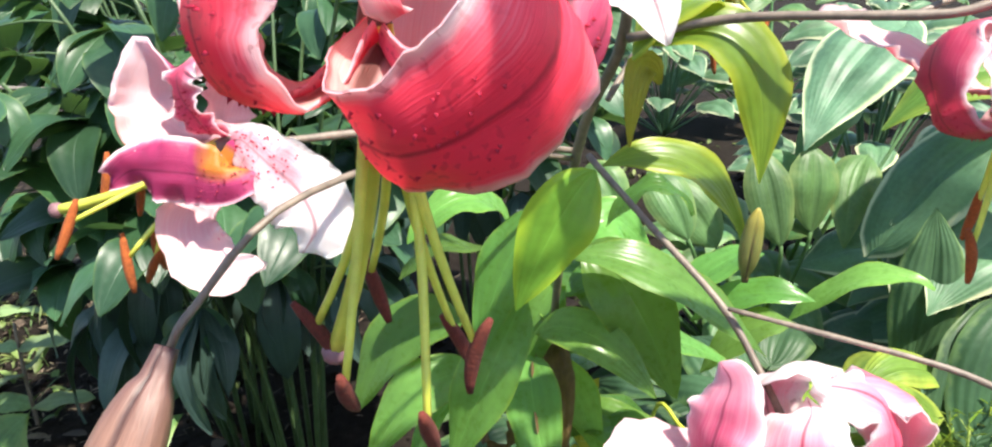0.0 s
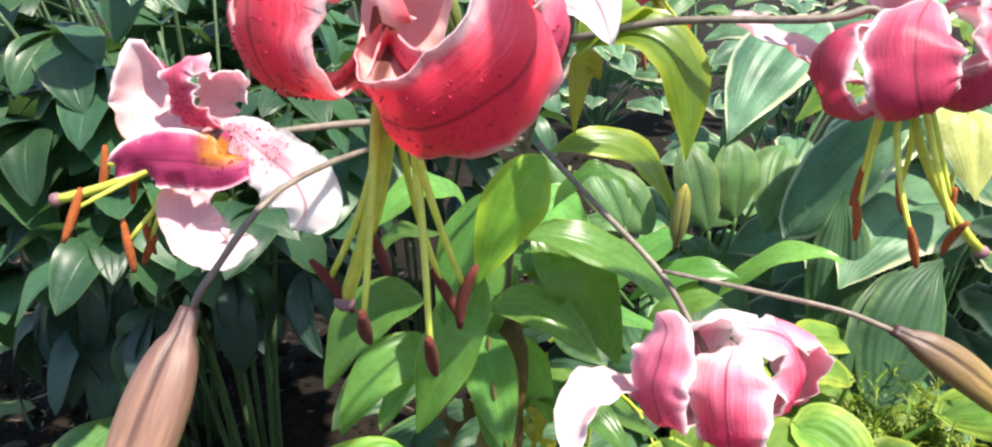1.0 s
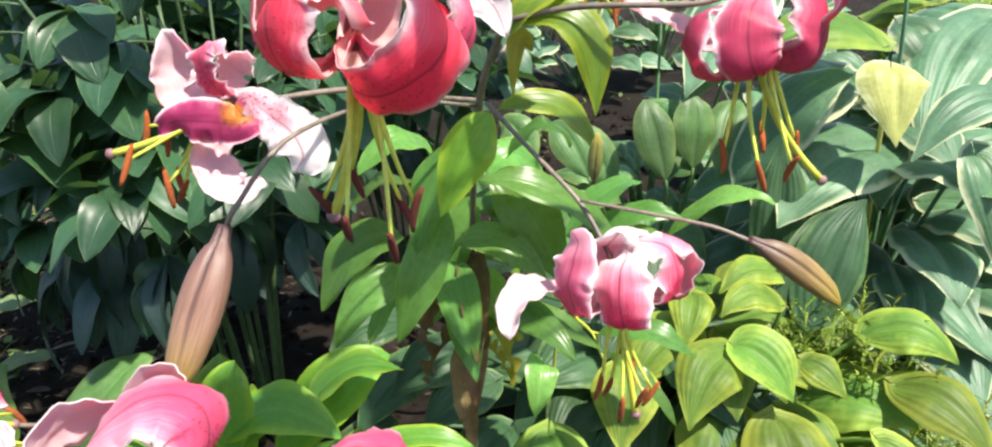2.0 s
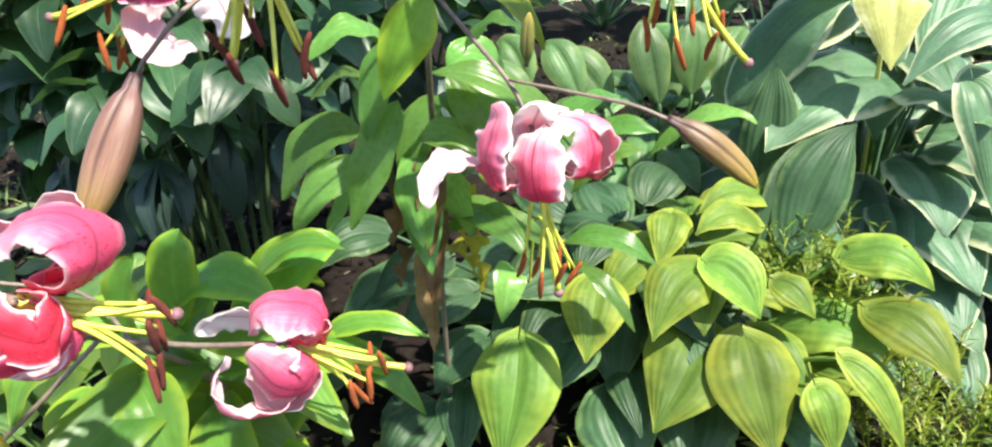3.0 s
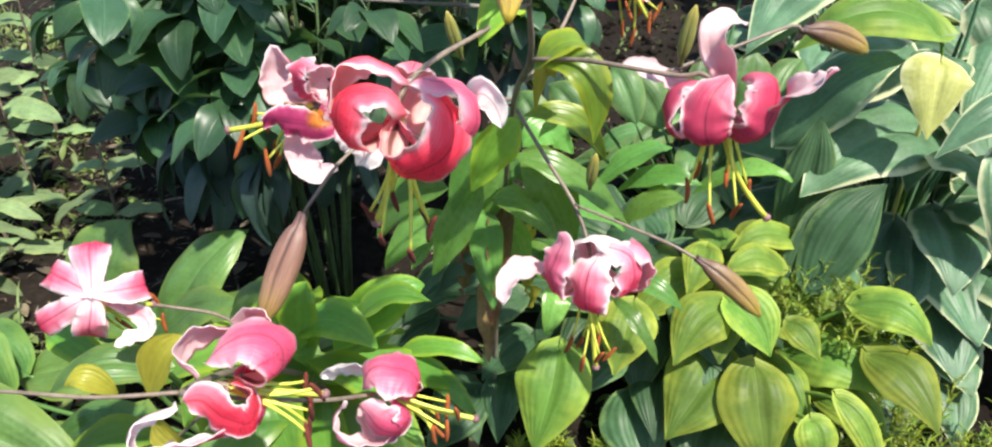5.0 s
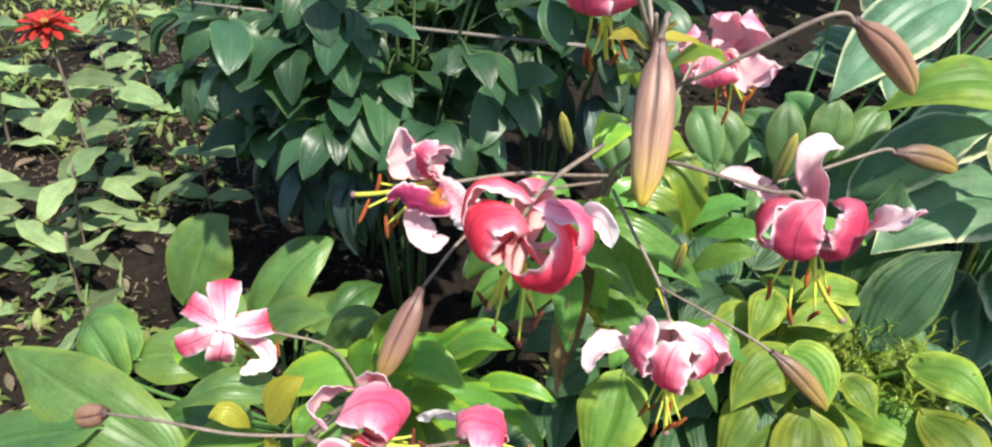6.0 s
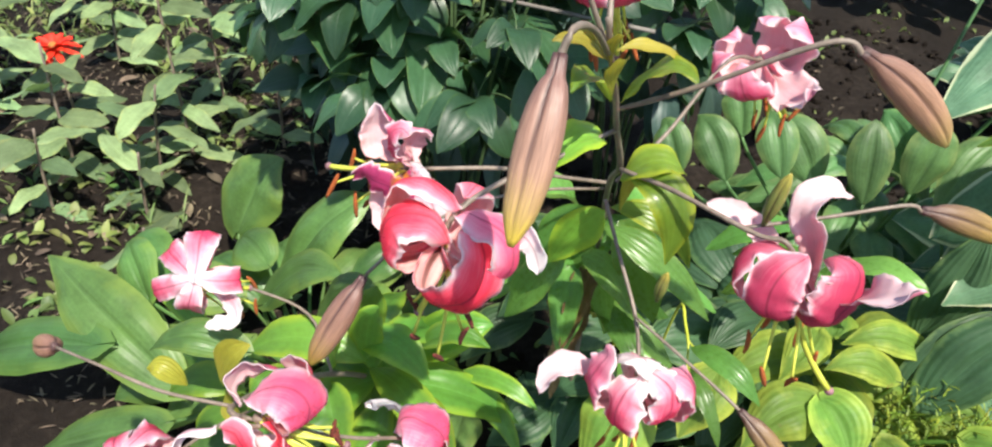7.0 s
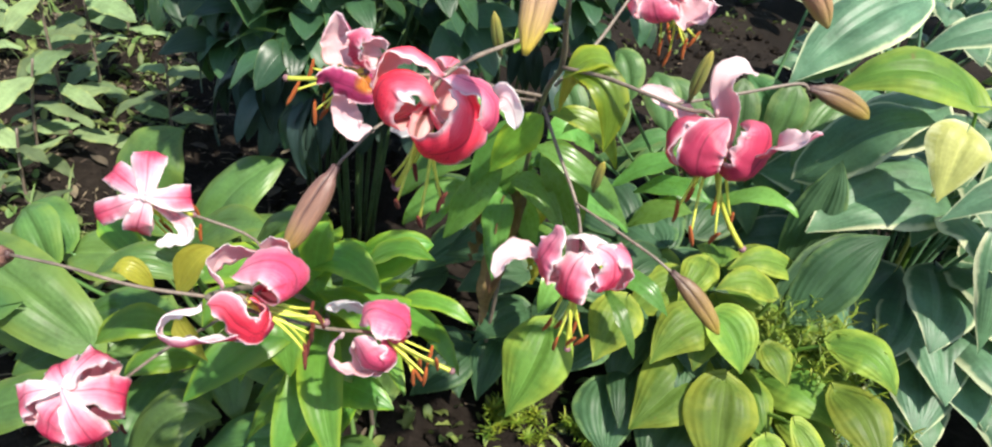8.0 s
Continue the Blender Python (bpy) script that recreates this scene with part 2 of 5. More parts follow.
HOSTA_LIME = leaf_skin("hosta_lime", (0.100, 0.180, 0.030), (0.39, 0.44, 0.062), 0.46, 4.5, 0.46, 0.28, (0.42, 0.52, 0.08), spotty=0.26, puff=0.0010, ragged=1.5, stripe=0.06, crisp=0.9, var=0.6, spec=0.25, soft=2.0)
# shade below the lime leaves is in this green; upright leaves share it
HOSTA_DARK = leaf_skin("hosta_green_shaded", (0.040, 0.090, 0.040), (0.10, 0.17, 0.06), 0.9, 4.5, 0.42, 0.2, (0.15, 0.30, 0.06), puff=0.0014, stripe=0.08, spec=0.28)
HOSTA_PALE = leaf_skin("hosta_variegated", (0.088, 0.180, 0.094), (0.54, 0.58, 0.35), 0.90, 6.0, 0.42, 0.22, (0.28, 0.42, 0.14), ragged=0.26, puff=0.0006, stripe=0.04, soft=2.4, depth=0.45, crisp=12.0)
HOSTA_CREAM = leaf_skin("hosta_cream", (0.42, 0.40, 0.13), (0.60, 0.58, 0.34), 0.8, 6.0, 0.45, 0.3, (0.70, 0.66, 0.20), ragged=0.8, puff=0.0003, stripe=0.04, crisp=3.0, var=0.2)
HOSTA_FAR = leaf_skin("hosta_far", (0.078, 0.172, 0.058), (0.185, 0.27, 0.09), 0.66, 6.0, 0.42, 0.24, (0.30, 0.44, 0.10), ragged=1.3, puff=0.0004, stripe=0.05, crisp=1.8, soft=2.2, depth=0.45)
HOSTA_LEFT = leaf_skin("hosta_left", (0.072, 0.148, 0.040), (0.140, 0.22, 0.045), 0.60, 6.0, 0.36, 0.25, (0.30, 0.44, 0.06), spotty=0.22, puff=0.0004, ragged=1.3, stripe=0.06, crisp=1.8, soft=2.2, depth=0.45)
PEONY_LEAF = leaf_skin("peony_leaf", (0.031, 0.078, 0.035), (0.10, 0.16, 0.045), 0.97, veins=2.0, var=0.8, gloss=0.36, trans=0.20, through_col=(0.16, 0.32, 0.05), puff=0.0005, ragged=0.2, stripe=0.04)
# copy of the peony leaf with bluish skylit shade put into its colour
PEONY_SHADED = leaf_skin("peony_leaf_shaded", (0.034, 0.064, 0.053), None, veins=2.0, gloss=0.42, trans=0.12, through_col=(0.10, 0.20, 0.06), puff=0.0005, stripe=0.04)
WEED_LEAF = leaf_skin("weed_leaf", (0.150, 0.225, 0.100), (0.30, 0.34, 0.10), 0.9, var=1.0, depth=0.45, ragged=0.9, crisp=3.0, veins=2.0, gloss=0.55, trans=0.25, through_col=(0.26, 0.40, 0.08))
PEONY_STEM = plain("peony_stalk", (0.060, 0.105, 0.040), 0.5, 200, 0.4)


def tuft_skin():
    k = Mat("fine_foliage", 0.5, 0.3)
    c = k.vary(k.ramp(k.noise(25.0, 2), (0.3, (0.12, 0.22, 0.025)), (0.7, (0.30, 0.36, 0.035))), k.island(), 0.05, 0.7)
    return k.color(c).m


TUFT = tuft_skin()


def grass_skin():
    k = Mat("low_weeds", 0.55, 0.25)
    c = k.vary(k.ramp(k.noise(6.0, 3), (0.3, (0.075, 0.145, 0.030)), (0.7, (0.22, 0.26, 0.08))), k.island(), 0.06, 0.9)
    return k.color(c).m


GRASS = grass_skin()


def litter_skin():
    k = Mat("dry_litter", 0.85)
    c = k.vary(k.ramp(k.noise(30.0, 3), (0.3, (0.05, 0.037, 0.025)), (0.7, (0.17, 0.135, 0.085))), k.island(), 0.05, 1.0)
    return k.color(c).m


LITTER = litter_skin()


def soil_skin():
    k = Mat("soil", 0.95)
    k.b.inputs["Specular IOR Level"].default_value = 0.15
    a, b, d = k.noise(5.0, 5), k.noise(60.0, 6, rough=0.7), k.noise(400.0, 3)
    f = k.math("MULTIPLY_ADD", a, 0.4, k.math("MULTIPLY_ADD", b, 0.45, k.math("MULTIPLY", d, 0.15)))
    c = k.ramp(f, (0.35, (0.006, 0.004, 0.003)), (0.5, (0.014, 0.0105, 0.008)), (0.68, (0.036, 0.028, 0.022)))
    k.color(c)
    return k.bump(k.math("MULTIPLY_ADD", b, 0.7, k.math("MULTIPLY", d, 0.3)), 0.9, 0.012).m


SOIL = soil_skin()
RED_PETAL = plain("zinnia_red", (0.70, 0.035, 0.012), 0.55, 300, 0.35, 0.2)
DARK_PETAL = plain("zinnia_dark_red", (0.33, 0.018, 0.012), 0.55, 300, 0.5, 0.15)
ZINNIA_CORE = plain("zinnia_core", (0.25, 0.12, 0.02), 0.8, 500, 0.5)


# ---- mesh helpers ----
def mesh_object(name, verts, faces, mats, uvs=None, slots=None, parent=None, label=""):
    me = bpy.data.meshes.new(name)
    me.from_pydata([tuple(p) for p in verts], [], faces)
    for m in mats:
        me.materials.append(m)
    if uvs is not None:
        lay = me.uv_layers.new(name="UVMap")
        idx = np.empty(len(me.loops), dtype=np.int32)
        me.loops.foreach_get("vertex_index", idx)
        lay.data.foreach_set("uv", np.asarray(uvs, dtype=np.float32)[idx].ravel())
    if slots is not None:
        me.polygons.foreach_set("material_index", np.asarray(slots, dtype=np.int32))
    me.polygons.foreach_set("use_smooth", np.ones(len(me.polygons), dtype=bool))
    me.update()
    ob = new(name, me)
    if parent:
        ob.parent = parent
    if label:
        tagged(ob, label)
    return ob


def thing(name, label, category, at=(0, 0, 0), group="", kind=""):
    ob = new(name)
    ob.empty_display_size = 0.05
    ob.location = at
    return tagged(ob, label, category, group, kind)


def unit(v):
    v = np.asarray(v, float)
    return v / max(1e-9, np.linalg.norm(v))


def bezier(a, b, c, n):
    s = np.linspace(0, 1, n)[:, None]
    return (1 - s) ** 2 * np.asarray(a, float) + 2 * s * (1 - s) * np.asarray(b, float) + s ** 2 * np.asarray(c, float)


def smooth_line(points, n):
    """A Catmull-Rom line through a few points."""
    p = np.asarray(points, float)
    p = np.vstack([2 * p[0] - p[1], p, 2 * p[-1] - p[-2]])
    out = []
    m = len(p) - 3
    for s in np.linspace(0, m - 1e-6, n):
        i = int(s)
        t = s - i
        a, b, c, d = p[i:i + 4]
        out.append(0.5 * (2 * b + (c - a) * t + (2 * a - 5 * b + 4 * c - d) * t * t + (3 * b - a - 3 * c + d) * t ** 3))
    return np.array(out)


def blade(spine, half, face, nv=4, cup=0.0, fold=0.0, ripple=0.0, waves=5.0, phase=0.0, sides=None):
    """A thin blade along a spine. half: half width at each point; face: rough upward side. Gives rows of points, uvs, faces and normals."""
    n = len(spine)
    T = np.gradient(spine, axis=0)
    T /= np.linalg.norm(T, axis=1)[:, None] + 1e-9
    if sides is None:
        S = np.cross(T, np.asarray(face, float))
        S /= np.linalg.norm(S, axis=1)[:, None] + 1e-9
    else:
        S = sides
    N = np.cross(S, T)
    vs = np.linspace(-1, 1, 2 * nv + 1)
    P, UV, NN = [], [], []
    for i in range(n):
        u = i / (n - 1)
        for v in vs:
            w = half[i]
            q = spine[i] + S[i] * w * v * math.cos(fold * abs(v)) + N[i] * w * (cup * v * v + math.sin(fold) * abs(v))
            if ripple:
                q = q + N[i] * ripple * abs(v) ** 2.5 * math.sin(waves * 2 * math.pi * u + phase + (1.7 if v > 0 else 0))
            P.append(q)
            UV.append((u, (v + 1) / 2))
            NN.append(N[i])
    k = len(vs)
    F = [(i * k + j, i * k + j + 1, (i + 1) * k + j + 1, (i + 1) * k + j) for i in range(n - 1) for j in range(k - 1)]
    return np.array(P), UV, F, np.array(NN)


def tube(line, radii, sides=8):
    """A round stalk along a line. radii: one for each point."""
    n = len(line)
    T = np.gradient(line, axis=0)
    T /= np.linalg.norm(T, axis=1)[:, None] + 1e-9
    ref = np.array((0.31, 0.83, 0.46))
    A = np.cross(T, ref)
    A /= np.linalg.norm(A, axis=1)[:, None] + 1e-9
    B = np.cross(T, A)
    P, UV = [], []
    for i in range(n):
        for j in range(sides):
            a = 2 * math.pi * j / sides
            P.append(line[i] + radii[i] * (math.cos(a) * A[i] + math.sin(a) * B[i]))
            UV.append((i / (n - 1), j / sides))
    F = [(i * sides + j, i * sides + (j + 1) % sides, (i + 1) * sides + (j + 1) % sides, (i + 1) * sides + j) for i in range(n - 1) for j in range(sides)]
    F.append(tuple(range(sides - 1, -1, -1)))
    F.append(tuple((n - 1) * sides + j for j in range(sides)))
    return np.array(P), UV, F


def joined(pieces):
    """Several (points, uvs, faces, slot) in one."""
    P, UV, F, S = [], [], [], []
    for p, uv, f, s in pieces:
        o = len(P)
        P.extend(p)
        UV.extend(uv)
        F.extend(tuple(i + o for i in g) for g in f)
        S.extend([s] * len(f))
    return P, UV, F, S


# ---- plant parts ----

def leaf_width(s, peak=0.42, sharp=1.0):
    """Outline of an ovate leaf: 0 at both ends, 1 at the peak."""
    p = math.log(0.5) / math.log(peak)
    return math.sin(math.pi * min(1, max(0, s)) ** p) ** sharp


def simple_leaf(name, plant, base, tip, width, bow, face, mat, n=16, nv=4, peak=0.42, sharp=0.85, cup=0.15, fold=0.0, ripple=0.0, waves=4.0, label="", mid=None):
    base, tip = np.asarray(base, float), np.asarray(tip, float)
    r = np.random.RandomState(int(abs(base[0] * 7919 + tip[2] * 104729 + tip[0] * 1299) * 1000) % 100000)
    if mid is None:
        mid = (base + tip) / 2 + np.array((0, 0, 1.0)) * bow * 2 + unit(face) * bow * 0.6
    spine = bezier(base, mid, tip, n)
    L = np.linalg.norm(tip - base)
    spine += np.sin(np.linspace(0, math.pi, n))[:, None] * np.cross(unit(tip - base), unit(face)) * L * r.uniform(-0.06, 0.06)
    half = np.array([max(0.0006, width / 2 * leaf_width(s, peak, sharp)) for s in np.linspace(0, 1, n)])
    P, UV, F, _ = blade(spine, half, face, nv, cup, fold, ripple, waves, r.uniform(0, 6))
    return mesh_object(name, P, F, [mat], UV, None, plant, label)


def curled_line(axis, e1, e2, az, t0, t1, length, power, twist, sway, flare, base, n=38):
    """Midline and side vectors of a tepal that leaves the base at t0 degrees from the flower's axis and curls back to t1."""
    rad = math.cos(radians(az)) * e1 + math.sin(radians(az)) * e2
    side = np.cross(axis, rad)
    ds = length / (n - 1)
    p = base + rad * 0.0035
    spine, sides = [], []
    for i in range(n):
        s = i / (n - 1)
        th = radians(t0 + (t1 - t0) * s ** power - flare * max(0.0, (s - 0.55) / 0.45))
        tan = math.cos(th) * axis + math.sin(th) * rad
        inn = math.sin(th) * axis - math.cos(th) * rad
        spine.append(p.copy())
        tw = radians(twist) * s * s
        sides.append(math.cos(tw) * side + math.sin(tw) * inn)
        p = p + unit(tan + side * sway * s * s) * ds
    return np.array(spine), np.array(sides)


def drawn_line(base, points, twist=0.0, face=None, n=38):
    """Midline and side vectors of a tepal through a few points, in centimetres from the flower's base; the blade rolls as little as it can along the line."""
    fine = smooth_line(np.asarray(base, float) + np.asarray(points, float) * 0.01, 240)
    run = np.concatenate([[0], np.cumsum(np.linalg.norm(np.diff(fine, axis=0), axis=1))])
    spine = np.array([[np.interp(d, run, fine[:, k]) for k in range(3)] for d in np.linspace(0, run[-1], n)])
    T = np.gradient(spine, axis=0)
    T /= np.linalg.norm(T, axis=1)[:, None] + 1e-9
    out = spine[int(n * 0.38)] - spine[0]
    N = unit(out - T[0] * np.dot(out, T[0]))
    sides = []
    for i in range(n):
        if face is not None:
            N = -np.asarray(face, float)
        N = unit(N - T[i] * np.dot(N, T[i]))
        S = np.cross(T[i], N)
        tw = radians(twist) * (i / (n - 1)) ** 1.5
        sides.append(math.cos(tw) * S + math.sin(tw) * N)
    return spine, np.array(sides)


def tepal(parent, line, width, mats=(RED_IN, RED_OUT), rip=0.0016, seed=0, peak=0.55, frill=1.0):
    """One lily tepal along a midline: thin, two-faced, grooved along the midrib, with a crisped margin."""
    spine, sides = line
    n = len(spine)
    r = np.random.RandomState(seed)
    half = np.array([max(0.0008, width / 2 * (0.42 * (1 - s) ** 1.6 + leaf_width(s, peak, 0.60))) for s in np.linspace(0, 1, n)])
    half *= 1 + 0.06 * np.sin(np.linspace(0, 9, n) + r.uniform(0, 6)) + 0.025 * np.sin(np.linspace(0, 31, n) + r.uniform(0, 6)) + 0.016 * r.randn(n)
    P, UV, F, N = blade(spine, half, (0, 0, 1), 5, 0.26 + r.uniform(-0.08, 0.2), 0.0, rip, 2.2 + r.uniform(-0.4, 0.6), r.uniform(0, 6), sides)
    vv = np.array([abs(2 * q[1] - 1) for q in UV])
    uu = np.array([q[0] for q in UV])
    edge = np.sign(np.array([q[1] for q in UV]) - 0.5)
    ph = r.uniform(0, 6, 4)
    crisp = np.sin(uu * 27 + ph[0] + 2.1 * edge) + 0.7 * np.sin(uu * 47 + ph[1] + 1.3 * edge) + 0.45 * np.sin(uu * 71 + ph[2])
    P = P + N * (frill * 0.0011 * vv ** 2.2 * crisp * np.minimum(1, 0.25 + 1.4 * uu))[:, None]
    # groove along the midrib
    gro = 0.0011 * np.exp(-(vv / 0.16) ** 2) * np.sin(np.pi * np.minimum(1, uu * 1.05))
    sign = -1.0
    P = P - N * sign * gro[:, None]
    lump = r.uniform(0, 50)
    P = P + N * np.array([frill * 0.0018 * noise.noise(Vector(q) * 55 + Vector((lump, 0, 0))) + 0.0007 * noise.noise(Vector(q) * 160) for q in P])[:, None]
    off = 0.00035
    k = 11
    A, B = P + N * off * sign, P - N * off * sign
    m = len(P)
    faces = [f for f in F] + [tuple(i + m for i in reversed(f)) for f in F]
    slots = [0] * len(F) + [1] * len(F)
    for i in range(n - 1):
        for j in (0, k - 1):
            a, b = i * k + j, (i + 1) * k + j
            faces.append((a, b, b + m, a + m))
            slots.append(0)
    for j in range(k - 1):
        a, b = (n - 1) * k + j, (n - 1) * k + j + 1
        faces.append((a, b, b + m, a + m))
        slots.append(0)
    V, uv2 = list(np.vstack([A, B])), UV + UV
    # small fleshy bumps on the lower half of the upper face
    for q in range(46):
        i, j = r.randint(int(n * 0.10), int(n * 0.50)), r.randint(2, k - 2)
        a = i * k + j
        e, g = A[a + 1] - A[a], A[a + k] - A[a]
        o = A[a] + e * r.rand() + g * r.rand()
        e, g, h = unit(e) * 0.0005, unit(g) * 0.0005, N[a] * sign * r.uniform(0.0006, 0.0016)
        b = len(V)
        V += [o - e - g * 0.6, o + e - g * 0.6, o + g, o + h]
        uv2 = uv2 + [(0.3, 0.5)] * 4
        faces += [(b, b + 1, b + 3), (b + 1, b + 2, b + 3), (b + 2, b, b + 3)]
        slots += [2] * 3
    return mesh_object("tepal", np.array(V), faces, (*mats, PAPILLA), uv2, slots, parent)


def ellipsoid(center, way, length, radius, rings=7, sides=8, bend=0.0, bend_way=(0, 0, 1)):
    s = np.linspace(0, 1, rings)
    line = np.array([np.asarray(center) + unit(way) * length * (x - 0.5) + np.asarray(bend_way) * bend * (4 * (x - 0.5) ** 2) for x in s])
    rad = [radius * max(0.12, math.sin(math.pi * (0.06 + 0.88 * x)) ** 0.5) for x in s]
    return tube(line, rad, sides)


def flower(plant, base, axis, tepals, mats, label, length=0.095, width=0.03, style=0.095, style_bend=(0, 0, 0), stamen=0.072, spread=0.42, anther=ANTHER, seed=1, drop=(0, 0, -0.15), missing=0, frill=1.0):
    """A lily flower. tepals: (azimuth, t0, t1, length factor, width factor, twist, sway), azimuth 0 towards -y."""
    r = random.Random(seed)
    base, d = np.asarray(base, float), unit(axis)
    ref = np.array((0.0, -1.0, 0.0)) if abs(d[1]) < 0.9 else np.array((0.0, 0.0, 1.0))
    e1 = unit(ref - d * np.dot(ref, d))
    e2 = np.cross(d, e1)
    # pistil: swollen ovary, long curved style, three-lobed stigma
    sb = np.asarray(style_bend, float)
    line = np.array([base + d * style * s + sb * style * s * s for s in np.linspace(0.0, 1, 14)])
    rad = [0.0034 if s < 0.22 else 0.0020 + 0.0004 * s for s in np.linspace(0, 1, 14)]
    a = (*tube(line, rad, 8), 0)
    way = unit(line[-1] - line[-2])
    b = (*ellipsoid(line[-1], way, 0.006, 0.0036, 6, 9), 1)
    cone = (*tube(np.array([base - d * 0.006, base, base + d * 0.006]), [0.0027, 0.0040, 0.003], 10), 2)
    P, UV, F, S = joined([a, b, cone])
    fl = mesh_object("flower", P, F, [STYLE, STIGMA, STEM], UV, S, plant, label)
    for i, (az, t0, t1, lf, wf, tw, sway, power, *flare) in enumerate(tepals):
        line = curled_line(d, e1, e2, az, t0, t1, length * lf, power, tw + r.uniform(-10, 10), sway + r.uniform(-0.07, 0.07), flare[0] if flare else 0.0, base)
        tepal(fl, line, width * wf, mats[i % len(mats)] if isinstance(mats[0], tuple) else mats, 0.0026 + 0.0024 * r.random(), seed * 31 + i, frill=frill)
    dv = np.asarray(drop, float)
    for i in range(6 - missing):
        az = 60 * i + 25 + r.uniform(-14, 14)
        rad = math.cos(radians(az)) * e1 + math.sin(radians(az)) * e2
        L = stamen * r.uniform(0.82, 1.10)
        bow = np.array((r.uniform(-1, 1), r.uniform(-1, 1), r.uniform(-0.6, 0.6))) * 0.0055
        ln = np.array([base + rad * 0.0025 + d * L * s + rad * spread * L * (0.12 * s + 0.6 * s ** 2.2) + dv * L * s * s + bow * math.sin(math.pi * s) for s in np.linspace(0, 1, 10)])
        f = (*tube(ln, np.linspace(0.0019, 0.0010, 10), 6), 0)
        aw = unit(unit(rad) * r.uniform(-0.7, 0.5) + np.array((r.uniform(-0.3, 0.3), r.uniform(-0.3, 0.3), -1.1)))
        an = (*ellipsoid(ln[-1] + aw * 0.003, aw, 0.0235 * r.uniform(0.85, 1.1), 0.0021, 8, 8, r.uniform(-0.002, 0.002), rad), 1)
        P, UV, F, S = joined([f, an])
        mesh_object("stamen", P, F, [FILAMENT, anther], UV, S, fl)
    return fl


def petal(fl, base, mats, width, points, seed, frill=1.0, twist=0.0, face=None, peak=0.68):
    """A tepal of its own course: width and points in centimetres."""
    return tepal(fl, drawn_line(base, points, twist, face), width * 0.01, mats, 0.0016 + 0.0005 * (seed % 4), seed, peak, frill)


def bud(plant, top, tip, radius, mat, label, bend=0.0):
    """A closed lily bud with six rounded ribs."""
    top, tip = np.asarray(top, float), np.asarray(tip, float)
    n, sides = 26, 48
    line = bezier(top, (top + tip) / 2 + np.array((0, 0, 1.0)) * bend + np.cross(unit(tip - top), (0, 1, 0)) * bend, tip, n)
    T = np.gradient(line, axis=0)
    T /= np.linalg.norm(T, axis=1)[:, None]
    # one furrow on the upper front side
    front = np.array((-0.05, -0.80, 0.55))
    A = front - T * (T @ front)[:, None]
    A /= np.linalg.norm(A, axis=1)[:, None]
    B = np.cross(T, A)
    P, UV = [], []
    for i in range(n):
        s = i / (n - 1)
        prof = (0.32 + 0.9 * s) if s < 0.12 else 0.43 + 0.57 * math.sin(math.pi * min(1, (s - 0.12) / 0.95) ** 0.72)
        prof *= 1 - max(0, (s - 0.8) / 0.2) ** 2 * 0.72
        for j in range(sides):
            a = 2 * math.pi * j / sides
            rib = 1 + 0.085 * math.cos(3 * a + math.pi) - 0.17 * max(0, math.cos(3 * a)) ** 16 * (1 - s * 0.6)
            P.append(line[i] + radius * prof * rib * (math.cos(a) * A[i] + math.sin(a) * B[i]))
            UV.append((s, (a / (2 * math.pi) + 0.5 / 3.0) % 1.0))
    F = [(i * sides + j, i * sides + (j + 1) % sides, (i + 1) * sides + (j + 1) % sides, (i + 1) * sides + j) for i in range(n - 1) for j in range(sides)]
    F += [tuple(range(sides - 1, -1, -1)), tuple((n - 1) * sides + j for j in range(sides))]
    return mesh_object("bud", P, F, [mat], UV, None, plant, label)


def stalk(name, plant, points, r0, r1, mat=STEM, label="", n=20):
    line = smooth_line(points, n)
    k = np.random.RandomState(int(abs(points[0][0] * 1e4)) % 9999)
    rad = np.linspace(r0 * 0.72, r1 * 0.72, n) * (1 + 0.05 * k.randn(n))
    P, UV, F = tube(line, rad, 10)
    return mesh_object(name, P, F, [mat], UV, None, plant, label)


def tilted(face, base, amount):
    """The same facing, rolled a little to one side, by a fixed chance for each place."""
    r = random.Random(int(abs(base[0] * 3571 + base[1] * 1723 + base[2] * 911) * 1000))
    return (face[0] + r.uniform(-amount, amount), face[1] + r.uniform(-amount, amount) * 0.5, face[2] + r.uniform(-0.3, 0.8) * amount)


def lily_leaf(plant, base, tip, width, bow=0.02, face=(0, 0, 1), mid=None):
    face = tilted(face, base, 0.55)
    return simple_leaf("leaf", plant, base, tip, width, bow, face, LILY_YOUNG if plant.name == "lily_plant.001" else LILY_LEAF, 16, 4, 0.47, 0.78, -0.16, 0.30, 0.0022, 2.5, mid=mid)


def sunlit_leaf(plant, base, tip, width, bow=0.02, face=(0, 0, 1), mid=None):
    # a lily leaf whose sunlit look comes from its lime colour
    return simple_leaf("leaf", plant, base, tip, width, bow, face, LILY_SUNLIT, 18, 4, 0.45, 0.9, -0.12, 0.28, 0.0014, 2.5, mid=mid)


def yellow_leaf(plant, base, tip, width, bow=0.02, face=(0, 0, 1)):
    return simple_leaf("leaf", plant, base, tip, width, bow, face, YELLOW_LEAF, 14, 4, 0.45, 0.9, 0.3, 0.0, 0.001, 2.0, label="yellowing lily leaf")


HOSTA_SKIN = {}


